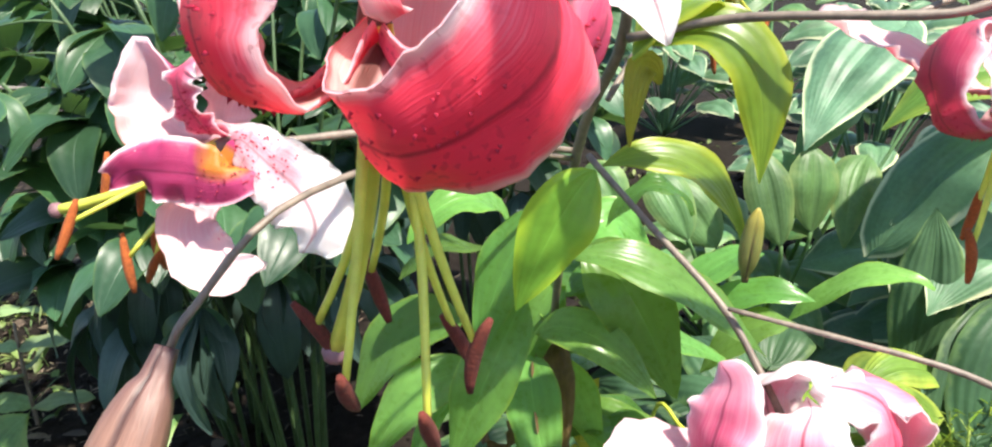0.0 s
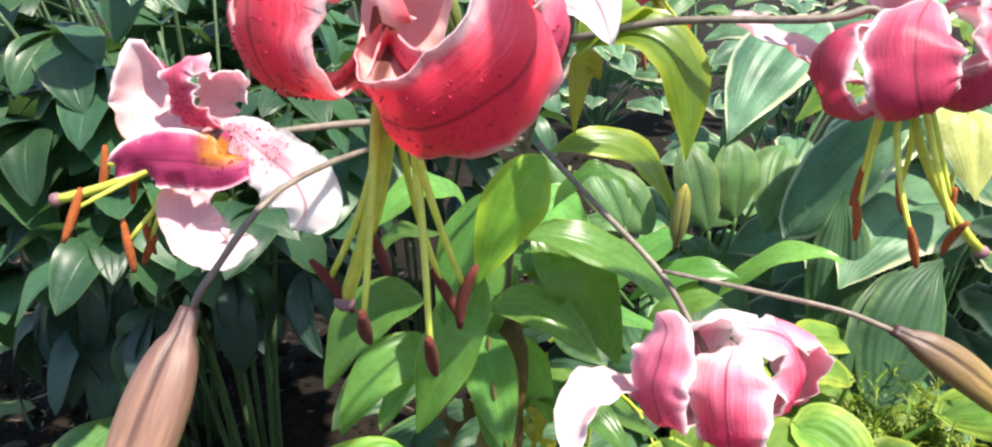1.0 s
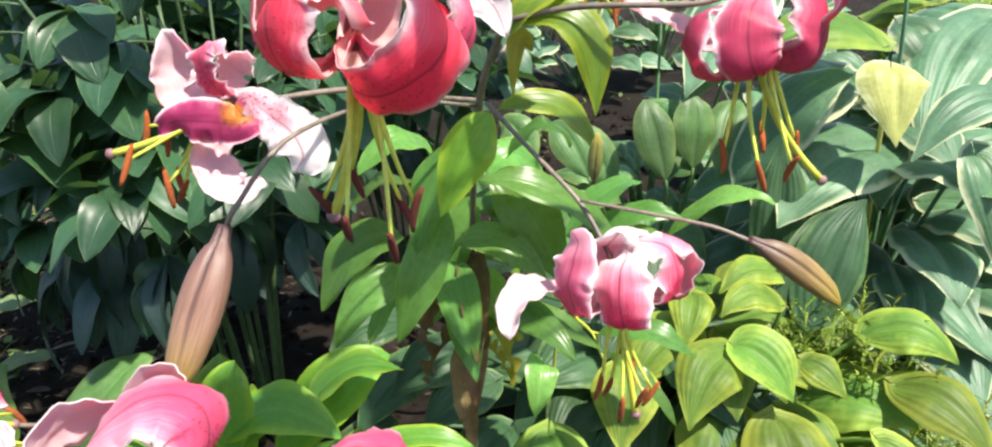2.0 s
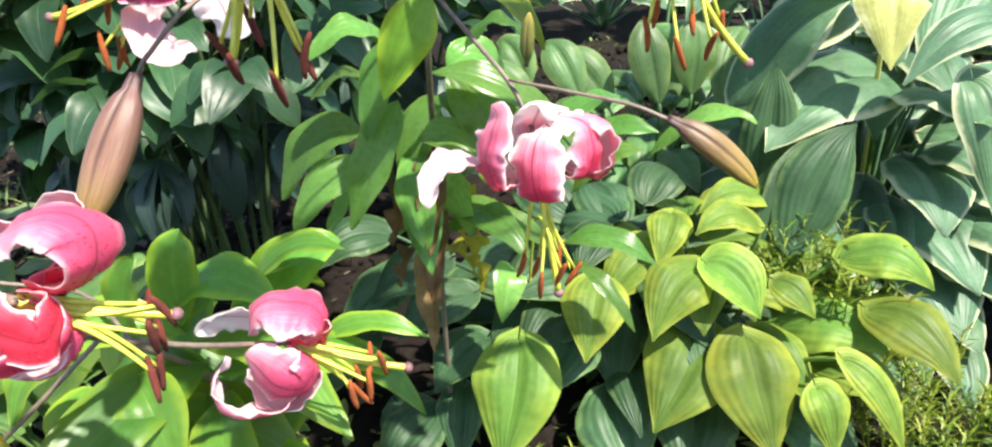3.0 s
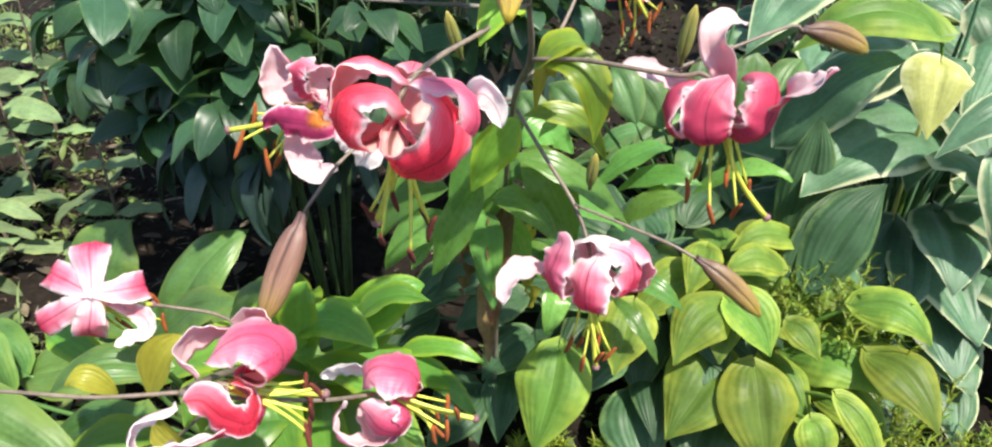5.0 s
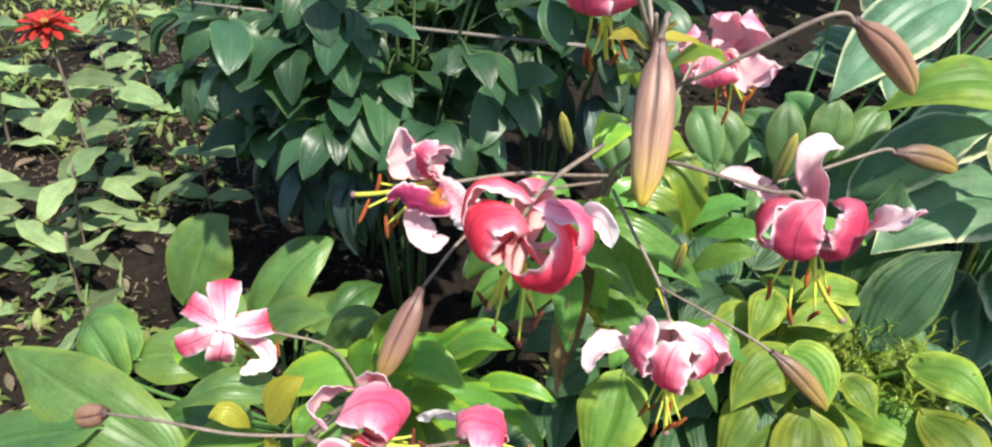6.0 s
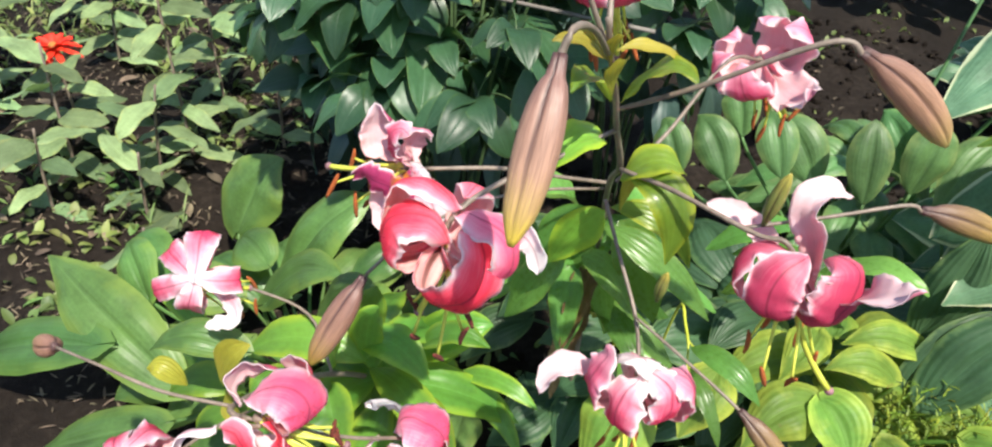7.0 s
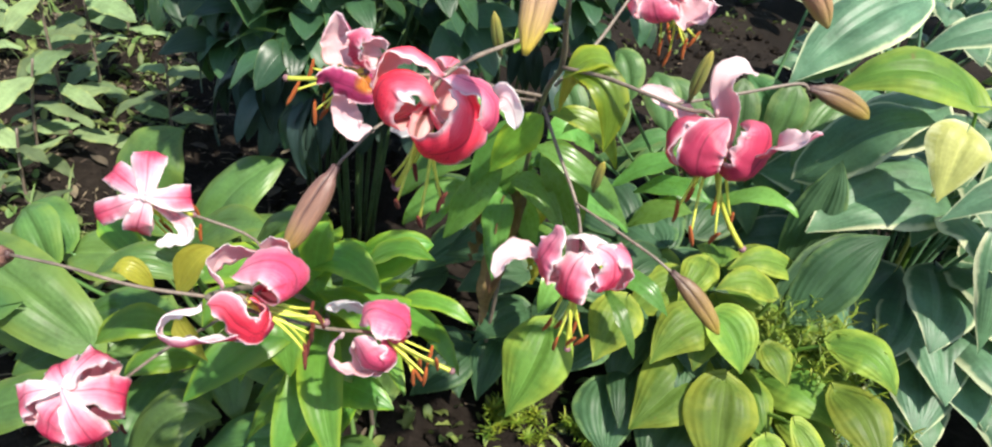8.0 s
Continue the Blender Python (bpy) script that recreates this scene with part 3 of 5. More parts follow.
def heart_width(s):
    """Outline of a hosta leaf: a round shoulder, then a long taper to a drawn-out point."""
    if s < 0.40:
        return math.sqrt(max(0.0, 1 - ((0.40 - s) / 0.40) ** 2))
    t = (s - 0.40) / 0.60
    return (1 - t ** 1.8) ** 1.05


def heart_leaf(plant, base, tip, width, bow, face, mat, cup=0.1, mid=None, slim=False, label=""):
    """A ribbed heart-shaped leaf on a stalk: sunken midrib, puffed halves, lobes at the base, a wavy margin."""
    base, tip = np.asarray(base, float), np.asarray(tip, float)
    r = np.random.RandomState(int(abs(base[0] * 7919 + tip[2] * 104729 + tip[0] * 1299) * 1000) % 100000)
    n, nv = 24, 7
    if mid is None:
        mid = (base + tip) / 2 + np.array((0, 0, 1.0)) * bow * 2 + unit(face) * bow * 0.6
    spine = bezier(base, mid, tip, n)
    L = np.linalg.norm(tip - base)
    spine += np.sin(np.linspace(0, math.pi, n))[:, None] * np.cross(unit(tip - base), unit(face)) * L * r.uniform(-0.06, 0.06)
    half = np.array([max(0.0012, width / 2 * (leaf_width(q, 0.42, 0.8) if slim else heart_width(q))) for q in np.linspace(0, 1, n)])
    P, UV, F, N = blade(spine, half, face, nv, -cup, 0.0, 0.022 * width, 2.5 + r.uniform(-0.8, 0.8), r.uniform(0, 6))
    u, v = np.array([q[0] for q in UV]), np.array([abs(2 * q[1] - 1) for q in UV])
    along = unit(tip - base)
    rise = np.sin(np.pi * np.minimum(1, u * 1.1 + 0.05))
    P = P + N * (width * (0.075 * np.sin(np.pi * v) - 0.03 * np.exp(-(v / 0.12) ** 2)) * rise)[:, None]
    if not slim:
        P = P - along * (L * 0.13 * v ** 2 * np.maximum(0, 1 - u / 0.3) ** 1.5)[:, None]
    P = P + N * np.array([0.035 * width * noise.noise(Vector(q) * 24) for q in P])[:, None]
    line = bezier(np.array(plant.location), base - along * L * 0.2 - np.array((0, 0, 0.01)), base, 8)
    q, _, qf = tube(line, np.linspace(0.0045, 0.0026, 8), 6)
    P, UV, F, S = joined([(P, UV, F, 0), (q, [(0.3, 0.5)] * len(q), qf, 0)])
    return mesh_object("leaf", P, F, [mat], UV, S, plant, label)


def hosta_leaf(plant, base, tip, width, bow=0.02, face=None, cup=0.28, mid=None):
    b, t = np.asarray(base, float), np.asarray(tip, float)
    if face is None:
        w = t - b
        face = (-0.15 * w[0], -0.45, 1.0)
    skin = HOSTA_SKIN[plant.name]
    far = skin == HOSTA_FAR
    return heart_leaf(plant, base, tip, width * (0.72 if far else 1.0), bow, face, skin, cup * 0.45, mid, far)



def cream_leaf(plant, base, tip, width, bow=0.02):
    w = np.asarray(tip, float) - np.asarray(base, float)
    return heart_leaf(plant, base, tip, width, bow, (-0.15 * w[0], -0.6, 0.9), HOSTA_CREAM, 0.12, label="cream-yellow hosta leaf")


# ---- ground ----
def ground_height(x, y):
    near = math.exp(-((x + 0.2) ** 2 + (y - 1) ** 2) / 9.0)
    h = 0.045 * noise.noise((x * 1.7, y * 1.7, 3.1)) + 0.03 * noise.noise((x * 6, y * 6, 1.3)) + 0.014 * noise.noise((x * 19, y * 19, 7.7))
    return h * near


def make_ground():
    a = np.linspace(-1, 1, 171)
    co = np.sign(a) * (np.abs(a) * 2.2 + np.abs(a) ** 9 * 120)
    n = len(co)
    P = [(x - 0.2, y + 1.0, ground_height(x - 0.2, y + 1.0)) for y in co for x in co]
    F = [(j * n + i, j * n + i + 1, (j + 1) * n + i + 1, (j + 1) * n + i) for j in range(n - 1) for i in range(n - 1)]
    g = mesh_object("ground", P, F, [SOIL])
    return tagged(g, "dark brown crumbly garden soil", "soil", kind="structure")


make_ground()


def make_clods():
    r = np.random.RandomState(11)
    pieces = []
    for i in range(2600):
        if i % 3 == 0:
            x, y = r.uniform(-1.9, -0.4), r.uniform(0.4, 2.4)
        elif i % 3 == 1:
            x, y = r.uniform(0.1, 0.9), r.uniform(1.3, 2.9)
        else:
            x, y = r.uniform(-0.6, 0.6), r.uniform(0.45, 1.6)
        s = 0.003 + 0.012 * r.rand() ** 3
        q, uv, f = ellipsoid((x, y, ground_height(x, y) + s * 0.35), r.randn(3) * (1, 1, 0.4), s * 2.2, s, 5, 6)
        q = q + r.randn(*q.shape) * s * 0.24
        pieces.append((q, uv, f, 0))
    P, UV, F, S = joined(pieces)
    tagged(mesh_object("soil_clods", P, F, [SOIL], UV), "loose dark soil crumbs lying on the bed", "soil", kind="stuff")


make_clods()


# ---- the tall lily ----
lily_tall = thing("lily_plant", "tall garden lily with hanging crimson and pink recurved flowers", "lily", (0.10, 0.80, 0.0), "garden lilies")


def settle(plant):
    """Parts are built in world places; bring them under their plant's origin."""
    shift = Matrix.Translation(-Vector(plant.location))
    for ob in plant.children:
        ob.matrix_parent_inverse = shift


stalk("stem", lily_tall, [(0.10, 0.80, -0.03), (0.11, 0.77, 0.25), (0.13, 0.69, 0.50), (0.150, 0.598, 0.674), (0.170, 0.538, 0.742), (0.172, 0.496, 0.800), (0.174, 0.468, 0.840), (0.174, 0.44, 0.880), (0.172, 0.43, 0.905)], 0.0048, 0.0022, STEM, "brown-purple lily stem", 46)
# pedicels
stalk("pedicel", lily_tall, [(0.172, 0.495, 0.800), (0.146, 0.452, 0.793), (0.122, 0.412, 0.788), (0.110, 0.386, 0.782), (0.105, 0.373, 0.770)], 0.0022, 0.0030)
stalk("pedicel", lily_tall, [(0.148, 0.603, 0.676), (0.11, 0.57, 0.690), (0.07, 0.535, 0.706), (0.016, 0.493, 0.712)], 0.0026, 0.0026)
stalk("pedicel", lily_tall, [(0.172, 0.532, 0.744), (0.215, 0.515, 0.752), (0.279, 0.495, 0.752), (0.300, 0.492, 0.755), (0.315, 0.489, 0.739)], 0.0027, 0.0026)
stalk("pedicel", lily_tall, [(0.272, 0.498, 0.752), (0.32, 0.520, 0.765), (0.365, 0.546, 0.775), (0.377, 0.552, 0.770)], 0.0017, 0.0021)
stalk("pedicel", lily_tall, [(0.156, 0.570, 0.682), (0.185, 0.537, 0.655), (0.213, 0.506, 0.629), (0.227, 0.486, 0.606), (0.233, 0.464, 0.594)], 0.0025, 0.0023)
stalk("pedicel", lily_tall, [(0.214, 0.500, 0.631), (0.25, 0.485, 0.627), (0.29, 0.468, 0.622), (0.314, 0.462, 0.613)], 0.0015, 0.0020)
stalk("pedicel", lily_tall, [(0.173, 0.479, 0.824), (0.22, 0.478, 0.855), (0.27, 0.480, 0.892), (0.290, 0.484, 0.900), (0.299, 0.487, 0.893)], 0.0022, 0.0026)
stalk("pedicel", lily_tall, [(0.174, 0.44, 0.878), (0.178, 0.39, 0.915), (0.179, 0.356, 0.930), (0.177, 0.346, 0.920)], 0.0022, 0.0026)
stalk("pedicel", lily_tall, [(0.173, 0.435, 0.888), (0.155, 0.48, 0.925), (0.130, 0.56, 0.915), (0.122, 0.598, 0.872)], 0.0024, 0.0026)
stalk("pedicel", lily_tall, [(0.165, 0.557, 0.713), (0.190, 0.60, 0.745), (0.215, 0.66, 0.790), (0.238, 0.714, 0.775)], 0.0022, 0.0024)
stalk("pedicel", lily_tall, [(0.174, 0.440, 0.878), (0.152, 0.425, 0.935), (0.132, 0.405, 0.992), (0.120, 0.395, 1.03)], 0.0024, 0.0020)
# the old bud arm below the main flower
stalk("pedicel", lily_tall, [(0.150, 0.600, 0.672), (0.095, 0.52, 0.700), (0.052, 0.440, 0.705), (0.030, 0.402, 0.683), (0.023, 0.396, 0.672)], 0.0019, 0.0020)

bud(lily_tall, (0.023, 0.396, 0.673), (0.000, 0.347, 0.607), 0.0112, BUD_MAUVE, "long mauve-brown closed bud", 0.004)
bud(lily_tall, (0.313, 0.462, 0.614), (0.369, 0.449, 0.571), 0.0088, BUD_OLIVE, "slim olive-brown closed bud", 0.004)
bud(lily_tall, (0.177, 0.347, 0.921), (0.182, 0.296, 0.852), 0.0102, BUD_YELLOW, "long mauve-brown bud with a yellow tip", 0.003)
bud(lily_tall, (0.298, 0.487, 0.895), (0.368, 0.541, 0.827), 0.0108, BUD_PINK, "plump pinkish-brown closed bud", 0.005)
bud(lily_tall, (0.376, 0.552, 0.771), (0.441, 0.589, 0.743), 0.0098, BUD_OLIVE, "slim olive-brown closed bud", 0.004)
bud(lily_tall, (0.226, 0.523, 0.633), (0.229, 0.520, 0.670), 0.0048, BUD_GREEN, "small green bud", 0.001)
bud(lily_tall, (0.283, 0.500, 0.757), (0.288, 0.500, 0.802), 0.0052, BUD_GREEN, "small green bud", 0.001)
bud(lily_tall, (0.118, 0.520, 0.745), (0.108, 0.515, 0.785), 0.0050, BUD_GREEN, "small green bud", 0.001)

# tepals: azimuth (0 towards the path, 90 left, 270 right), start, end, length, width, twist, sway
at = (0.105, 0.372, 0.768)
bloom = flower(lily_tall, at, (-0.06, 0.02, -0.99), (), RED, "crimson recurved lily flower with white margins and rust anthers", style=0.086, style_bend=(-0.20, 0.05, 0.0), stamen=0.072, spread=0.40, anther=ANTHER, seed=3)
petal(bloom, at, RED, 4.4, [(0, -0.2, -0.4), (-0.8, -1, -1.2), (-1.7, -1.8, -1.5), (-2.6, -2.5, -0.9), (-3, -2.5, 0.5), (-2.6, -1.8, 1.7), (-1.4, -1.1, 2.1), (0, -0.7, 1.7), (0.8, -0.7, 0.2)], 3, 1.0)
petal(bloom, at, RED, 3.6, [(-0.2, 0, -0.4), (-1.2, -0.1, -1.4), (-2.7, -0.1, -1.7), (-3.9, 0.1, -0.9), (-4.1, 0.5, 0.7), (-3.6, 1.1, 2.2), (-2, 1.4, 2.8), (-0.4, 1.2, 2.4), (0.6, 0.9, 1.6)], 4, 1.0)
petal(bloom, at, RED, 3.7, [(0.1, -0.4, -0.5), (-0.1, -1.6, -1.3), (0.2, -2.9, -1.9), (1.6, -3.7, -1.9), (3.3, -3.7, -1.1), (4.1, -2.8, 0), (3.8, -1.6, 1), (2.6, -0.5, 1.6), (1.5, 0, 1.3)], 5, 1.0)
petal(bloom, at, PINK_TO_RED, 3.5, [(0.2, -0.2, -0.4), (0.9, -0.8, -1.4), (2.3, -1.2, -2), (4.1, -1, -1.5), (5, -0.4, -0.2), (4.7, 0.1, 1.3), (3.1, 0.4, 2.1), (1.5, 0.4, 2.1), (0.8, 0.3, 1.6)], 6, 1.0)
petal(bloom, at, WHITE, 1.8, [(0.2, 0.1, -0.5), (1.1, 0.4, -1.6), (2.7, 1.1, -2.1), (4.3, 1.8, -1.1), (4.6, 1.7, 0.3), (5.1, 1.3, 1), (5.9, 0.9, 0.5), (6.4, 0.7, -0.8)], 7, 1.0)
petal(bloom, at, RED, 2.8, [(0, 0.2, -0.5), (-0.4, 0.8, -1.6), (-0.5, 1.7, -2.4), (-0.2, 3.1, -1.8), (0.1, 4.1, 0.1), (0.4, 3.9, 1.5), (0.6, 3.1, 2), (0.5, 2, 1.8)], 8, 1.0)
at = (0.004, 0.490, 0.712)
bloom = flower(lily_tall, at, (-0.90, -0.05, -0.42), (), PINK, "faded pink lily flower with twisted crumpled tepals", style=0.088, style_bend=(0.02, 0.0, 0.14), stamen=0.058, spread=0.5, anther=ANTHER_OLD, seed=5)
petal(bloom, at, DUSTED, 3.1, [(0, 0.4, 0.1), (-1.7, 0.7, 0.1), (-3.3, 0.9, 0.6), (-3.7, 1.3, 2.1), (-3.1, 1.5, 3.3), (-2.1, 1.2, 3.1)], 123, 1.8)
petal(bloom, at, FADED, 2.8, [(0.3, -0.1, 0.4), (-0.4, -0.7, 0.8), (-1, -0.8, 1.9), (-1, -0.4, 3.1), (-0.3, 0, 3.6), (0.3, 0.1, 3)], 124, 1.8)
petal(bloom, at, DUSTED, 2.4, [(0.8, -0.8, 0.1), (2, -1.9, -0.3), (1.2, -2.8, -0.5), (-0.6, -3, -0.2), (-2.4, -2.8, -0.2), (-3.5, -2.7, -0.8)], 125, 2.8, 35, face=(0.1, -1.0, 0.5))
petal(bloom, at, WHITE, 3.1, [(0.7, -0.5, 0.2), (1.5, -1.2, 0.5), (2.7, -2, -0.2), (3.9, -2.4, -1.2), (4.5, -2.7, -2.6), (3.8, -2.7, -3.7)], 126, 1.8, face=(0.1, -1.0, 0.5))
petal(bloom, at, PINK, 2.3, [(0.2, 0.1, -0.2), (-0.7, -0.6, -1.7), (-1.3, -1.3, -2.9), (-0.6, -2.1, -4.1), (0.7, -2.5, -4.8), (1.7, -2.1, -4.1)], 127, 1.8)
petal(bloom, at, PINK, 2.8, [(0.1, 0.8, -0.1), (-0.8, 1.8, 0.8), (-0.6, 2.5, 2), (0.4, 2.5, 2.6), (1.2, 2.1, 2.2)], 128, 1.8)
at = (0.315, 0.488, 0.737)
bloom = flower(lily_tall, at, (0.14, 0.02, -0.99), (), ROSE, "rose-pink recurved lily flower with pale margins", style=0.108, style_bend=(0.34, 0.0, 0.08), stamen=0.064, spread=0.45, anther=ANTHER_OLD, seed=8)
petal(bloom, at, ROSE, 3, [(-0.2, 0, -0.2), (-0.7, -0.4, -1.6), (-1.8, -0.8, -2.6), (-3.4, -1, -2.4), (-4.2, -0.6, -0.8), (-3.7, 0, 0.8), (-2, 0.3, 1.4), (-0.5, 0.4, 1.1)], 23, 1.2)
petal(bloom, at, ROSE, 3.6, [(0.1, -0.2, -0.1), (-0.1, -1.6, -1.4), (-0.6, -2.8, -2.1), (-1.3, -3.5, -1.2), (-1.5, -3.2, 0.4), (-1, -2.1, 1.6), (0, -0.9, 2.2)], 24, 1.2)
petal(bloom, at, ROSE, 5.2, [(0.2, -0.2, -0.1), (0.4, -1.3, -1.6), (1.7, -2.1, -2.2), (2.9, -2.4, -1), (3.4, -1.8, 0.8), (3.1, -0.7, 2.2), (1.8, -0.2, 2.4), (1, -0.2, 1.8)], 25, 1.2)
petal(bloom, at, FADED, 1.9, [(0.2, 0.3, 0), (0.6, 1, -1.4), (0.8, 2.2, -1.2), (0.4, 2.2, 0.8), (-0.2, 1.8, 2.4), (-1, 1.7, 3.6), (-0.9, 2.4, 4.6), (0.2, 3.2, 4.9), (1.5, 3.7, 4.6)], 26, 1.2)
petal(bloom, at, ROSE, 2.6, [(0.3, 0, 0), (1.5, -0.3, -1.4), (3, -0.8, -0.8), (3.8, -1.6, 0.8), (4.6, -2.3, 2.2), (5.6, -2.8, 3.2), (6.4, -3, 4)], 27, 1.2)
petal(bloom, at, FADED, 2.0, [(-0.3, 0.3, 0), (-0.8, 1, -1.5), (-2, 2.2, -1.4), (-3.4, 3.6, -0.4), (-5.2, 3.4, 0.6), (-7.3, 2.4, 1.5)], 28, 1.2)
at = (0.233, 0.462, 0.592)
bloom = flower(lily_tall, at, (0.06, -0.10, -0.99), (), PINK, "pale pink wilting lily flower with crisped white margins", style=0.100, style_bend=(0.05, 0.0, 0.0), stamen=0.072, spread=0.30, anther=ANTHER_OLD, seed=13)
petal(bloom, at, PALE_TIPPED, 3.5, [(0, 0, 0), (0, -1.1, -1.3), (0.1, -2.4, -2), (-0.3, -3.3, -1.3), (-0.5, -3, 0.5), (-0.3, -2.1, 1.8), (0.2, -1.3, 2.3), (0.3, -0.4, 2.3)], 43, 1.6)
petal(bloom, at, PINK, 3.5, [(-0.3, 0, -0.1), (-1.4, -0.9, -1.5), (-2.8, -1.5, -1.5), (-3.5, -1.6, 0.2), (-3, -1, 2.1), (-2.5, -0.3, 2.9), (-2.8, 0.3, 3.4)], 44, 1.6)
petal(bloom, at, FADED, 2.1, [(-0.3, 0.4, -0.4), (-1.5, 0.2, -2), (-2.9, 0.6, -1.3), (-4.5, 0.4, -0.6), (-6, -0.4, -0.5), (-7, -1.6, -1.4), (-7.1, -2.6, -2.3)], 45, 1.6)
petal(bloom, at, PALE_TIPPED, 3.4, [(0.3, 0, -0.1), (1.4, -1.1, -1.2), (2.9, -1.6, -0.8), (3.4, -1.4, 0.9), (2.9, -0.8, 2.3), (1.6, -0.3, 2.6), (0.6, 0, 2.1)], 46, 1.6)
petal(bloom, at, PINK, 3.6, [(0.4, 0.3, -0.2), (2, 0.3, -1.3), (4.1, 0.4, -1.6), (4.8, 0.9, 0.2), (4.2, 1.1, 1.9), (2.8, 0.9, 2.3), (1.5, 0.5, 2.0)], 47, 1.6)
petal(bloom, at, WHITE, 3.5, [(0, 0.4, -0.3), (0, 1.4, -1.2), (-0.3, 2.4, -0.2), (-0.4, 2.2, 1.4), (-0.1, 1.0, 2.6), (0.2, 0.2, 3.6), (0.7, -0.6, 3.7), (0.8, -1.2, 2.8)], 48, 1.6)
flower(lily_tall, (0.122, 0.600, 0.868), (0.10, 0.30, -0.94),
       [(15, 30, 310, 1.0, 1.15, 0, 0.0, 1.05), (75, 30, 315, 1.0, 1.1, 0, 0.0, 1.05), (135, 30, 310, 1.0, 1.1, 0, 0.0, 1.05), (200, 30, 310, 1.0, 1.0, 0, 0.0, 1.05), (262, 35, 230, 0.95, 1.0, 10, 0.1, 1.0), (318, 30, 315, 1.0, 1.1, 0, 0.0, 1.05)],
       (PINK_IN, PINK_OUT), "pink lily flower seen at the top of the stem", 0.100, 0.034, 0.085, (0, 0, 0), 0.06, 0.35, ANTHER_OLD, 21)
flower(lily_tall, (0.238, 0.715, 0.772), (0.45, 0.35, -0.82),
       [(10, 30, 275, 0.95, 1.1, 10, 0.0, 1.1), (75, 30, 300, 0.95, 1.0, 0, 0.0, 1.1), (130, 30, 300, 0.95, 1.1, 0, 0.0, 1.1), (200, 30, 285, 0.95, 1.0, 0, 0.0, 1.1), (255, 30, 270, 0.95, 1.1, 10, 0.0, 1.1), (320, 40, 165, 1.0, 1.0, 20, 0.0, 1.0)],
       (PINK_IN, PINK_OUT), "pink lily flower with yellow-green style", 0.094, 0.033, 0.085, (0, 0, 0.1), 0.06, 0.4, ANTHER_OLD, 27)

sunlit_leaf(lily_tall, (0.159, 0.563, 0.676), (0.117, 0.553, 0.602), 0.041, bow=.01, face=(.3,-1,.2))
lily_leaf(lily_tall, (0.136, 0.600, 0.642), (0.092, 0.582, 0.558), 0.035, bow=.01, face=(-.3,-1,.2))
lily_leaf(lily_tall, (0.119, 0.600, 0.587), (0.068, 0.578, 0.478), 0.045, bow=.012, face=(-.1,-1,.3))
sunlit_leaf(lily_tall, (0.162, 0.570, 0.676), (0.239, 0.583, 0.628), 0.027, mid=(0.218, 0.570, 0.695), face=(0,-.7,1))
lily_leaf(lily_tall, (0.109, 0.640, 0.619), (0.050, 0.600, 0.622), 0.030, bow=.02, face=(0,-.6,1))
lily_leaf(lily_tall, (0.071, 0.660, 0.538), (-0.003, 0.620, 0.489), 0.048, bow=.02, face=(-.3,-.8,.8))
lily_leaf(lily_tall, (0.082, 0.640, 0.506), (0.009, 0.600, 0.462), 0.039, bow=.02, face=(-.3,-.8,.8))
lily_leaf(lily_tall, (0.154, 0.660, 0.593), (0.216, 0.640, 0.488), 0.055, bow=.02, face=(.2,-.9,.6))
lily_leaf(lily_tall, (0.119, 0.660, 0.528), (0.200, 0.620, 0.502), 0.033, bow=.02, face=(.1,-.7,.9))
lily_leaf(lily_tall, (0.115, 0.660, 0.510), (0.130, 0.600, 0.440), 0.041, bow=.015, face=(.1,-1,.3))
lily_leaf(lily_tall, (0.102, 0.700, 0.559), (0.027, 0.660, 0.570), 0.031, bow=.02, face=(0,-.6,1))
lily_leaf(lily_tall, (0.170, 0.660, 0.608), (0.226, 0.660, 0.615), 0.020, bow=.02, face=(0,-.5,1))
lily_leaf(lily_tall, (0.135, 0.700, 0.468), (0.165, 0.660, 0.422), 0.040, bow=.02, face=(0,-1,.5))
lily_leaf(lily_tall, (0.144, 0.700, 0.424), (0.222, 0.620, 0.419), 0.040, bow=.02, face=(0,-.6,1))
sunlit_leaf(lily_tall, (0.180, 0.528, 0.742), (0.226, 0.512, 0.684), 0.036, mid=(0.228, 0.512, 0.762), face=(.1,-.6,.9))
sunlit_leaf(lily_tall, (0.168, 0.480, 0.828), (0.157, 0.430, 0.856), 0.027, bow=.012, face=(0,-.3,1))
sunlit_leaf(lily_tall, (0.167, 0.490, 0.792), (0.144, 0.450, 0.783), 0.031, bow=.012, face=(0,-.4,1))
sunlit_leaf(lily_tall, (0.176, 0.480, 0.830), (0.222, 0.460, 0.867), 0.022, bow=.012, face=(0,-.3,1))
sunlit_leaf(lily_tall, (0.174, 0.530, 0.735), (0.219, 0.550, 0.744), 0.033, bow=.015, face=(0,-.3,1))
lily_leaf(lily_tall, (0.269, 0.720, 0.353), (0.332, 0.660, 0.300), 0.023, bow=.015, face=(.5,-.6,.8))
lily_leaf(lily_tall, (0.260, 0.740, 0.368), (0.358, 0.700, 0.356), 0.033, bow=.02, face=(.2,-.6,.8))
lily_leaf(lily_tall, (0.196, 0.780, 0.312), (0.186, 0.720, 0.272), 0.043, bow=.02, face=(0,-.8,.8))
lily_leaf(lily_tall, (0.238, 0.850, 0.439), (0.340, 0.900, 0.483), 0.043, bow=.02, face=(0,-.6,1))
lily_leaf(lily_tall, (0.270, 0.900, 0.407), (0.382, 0.860, 0.448), 0.040, bow=.02, face=(0,-.5,1))
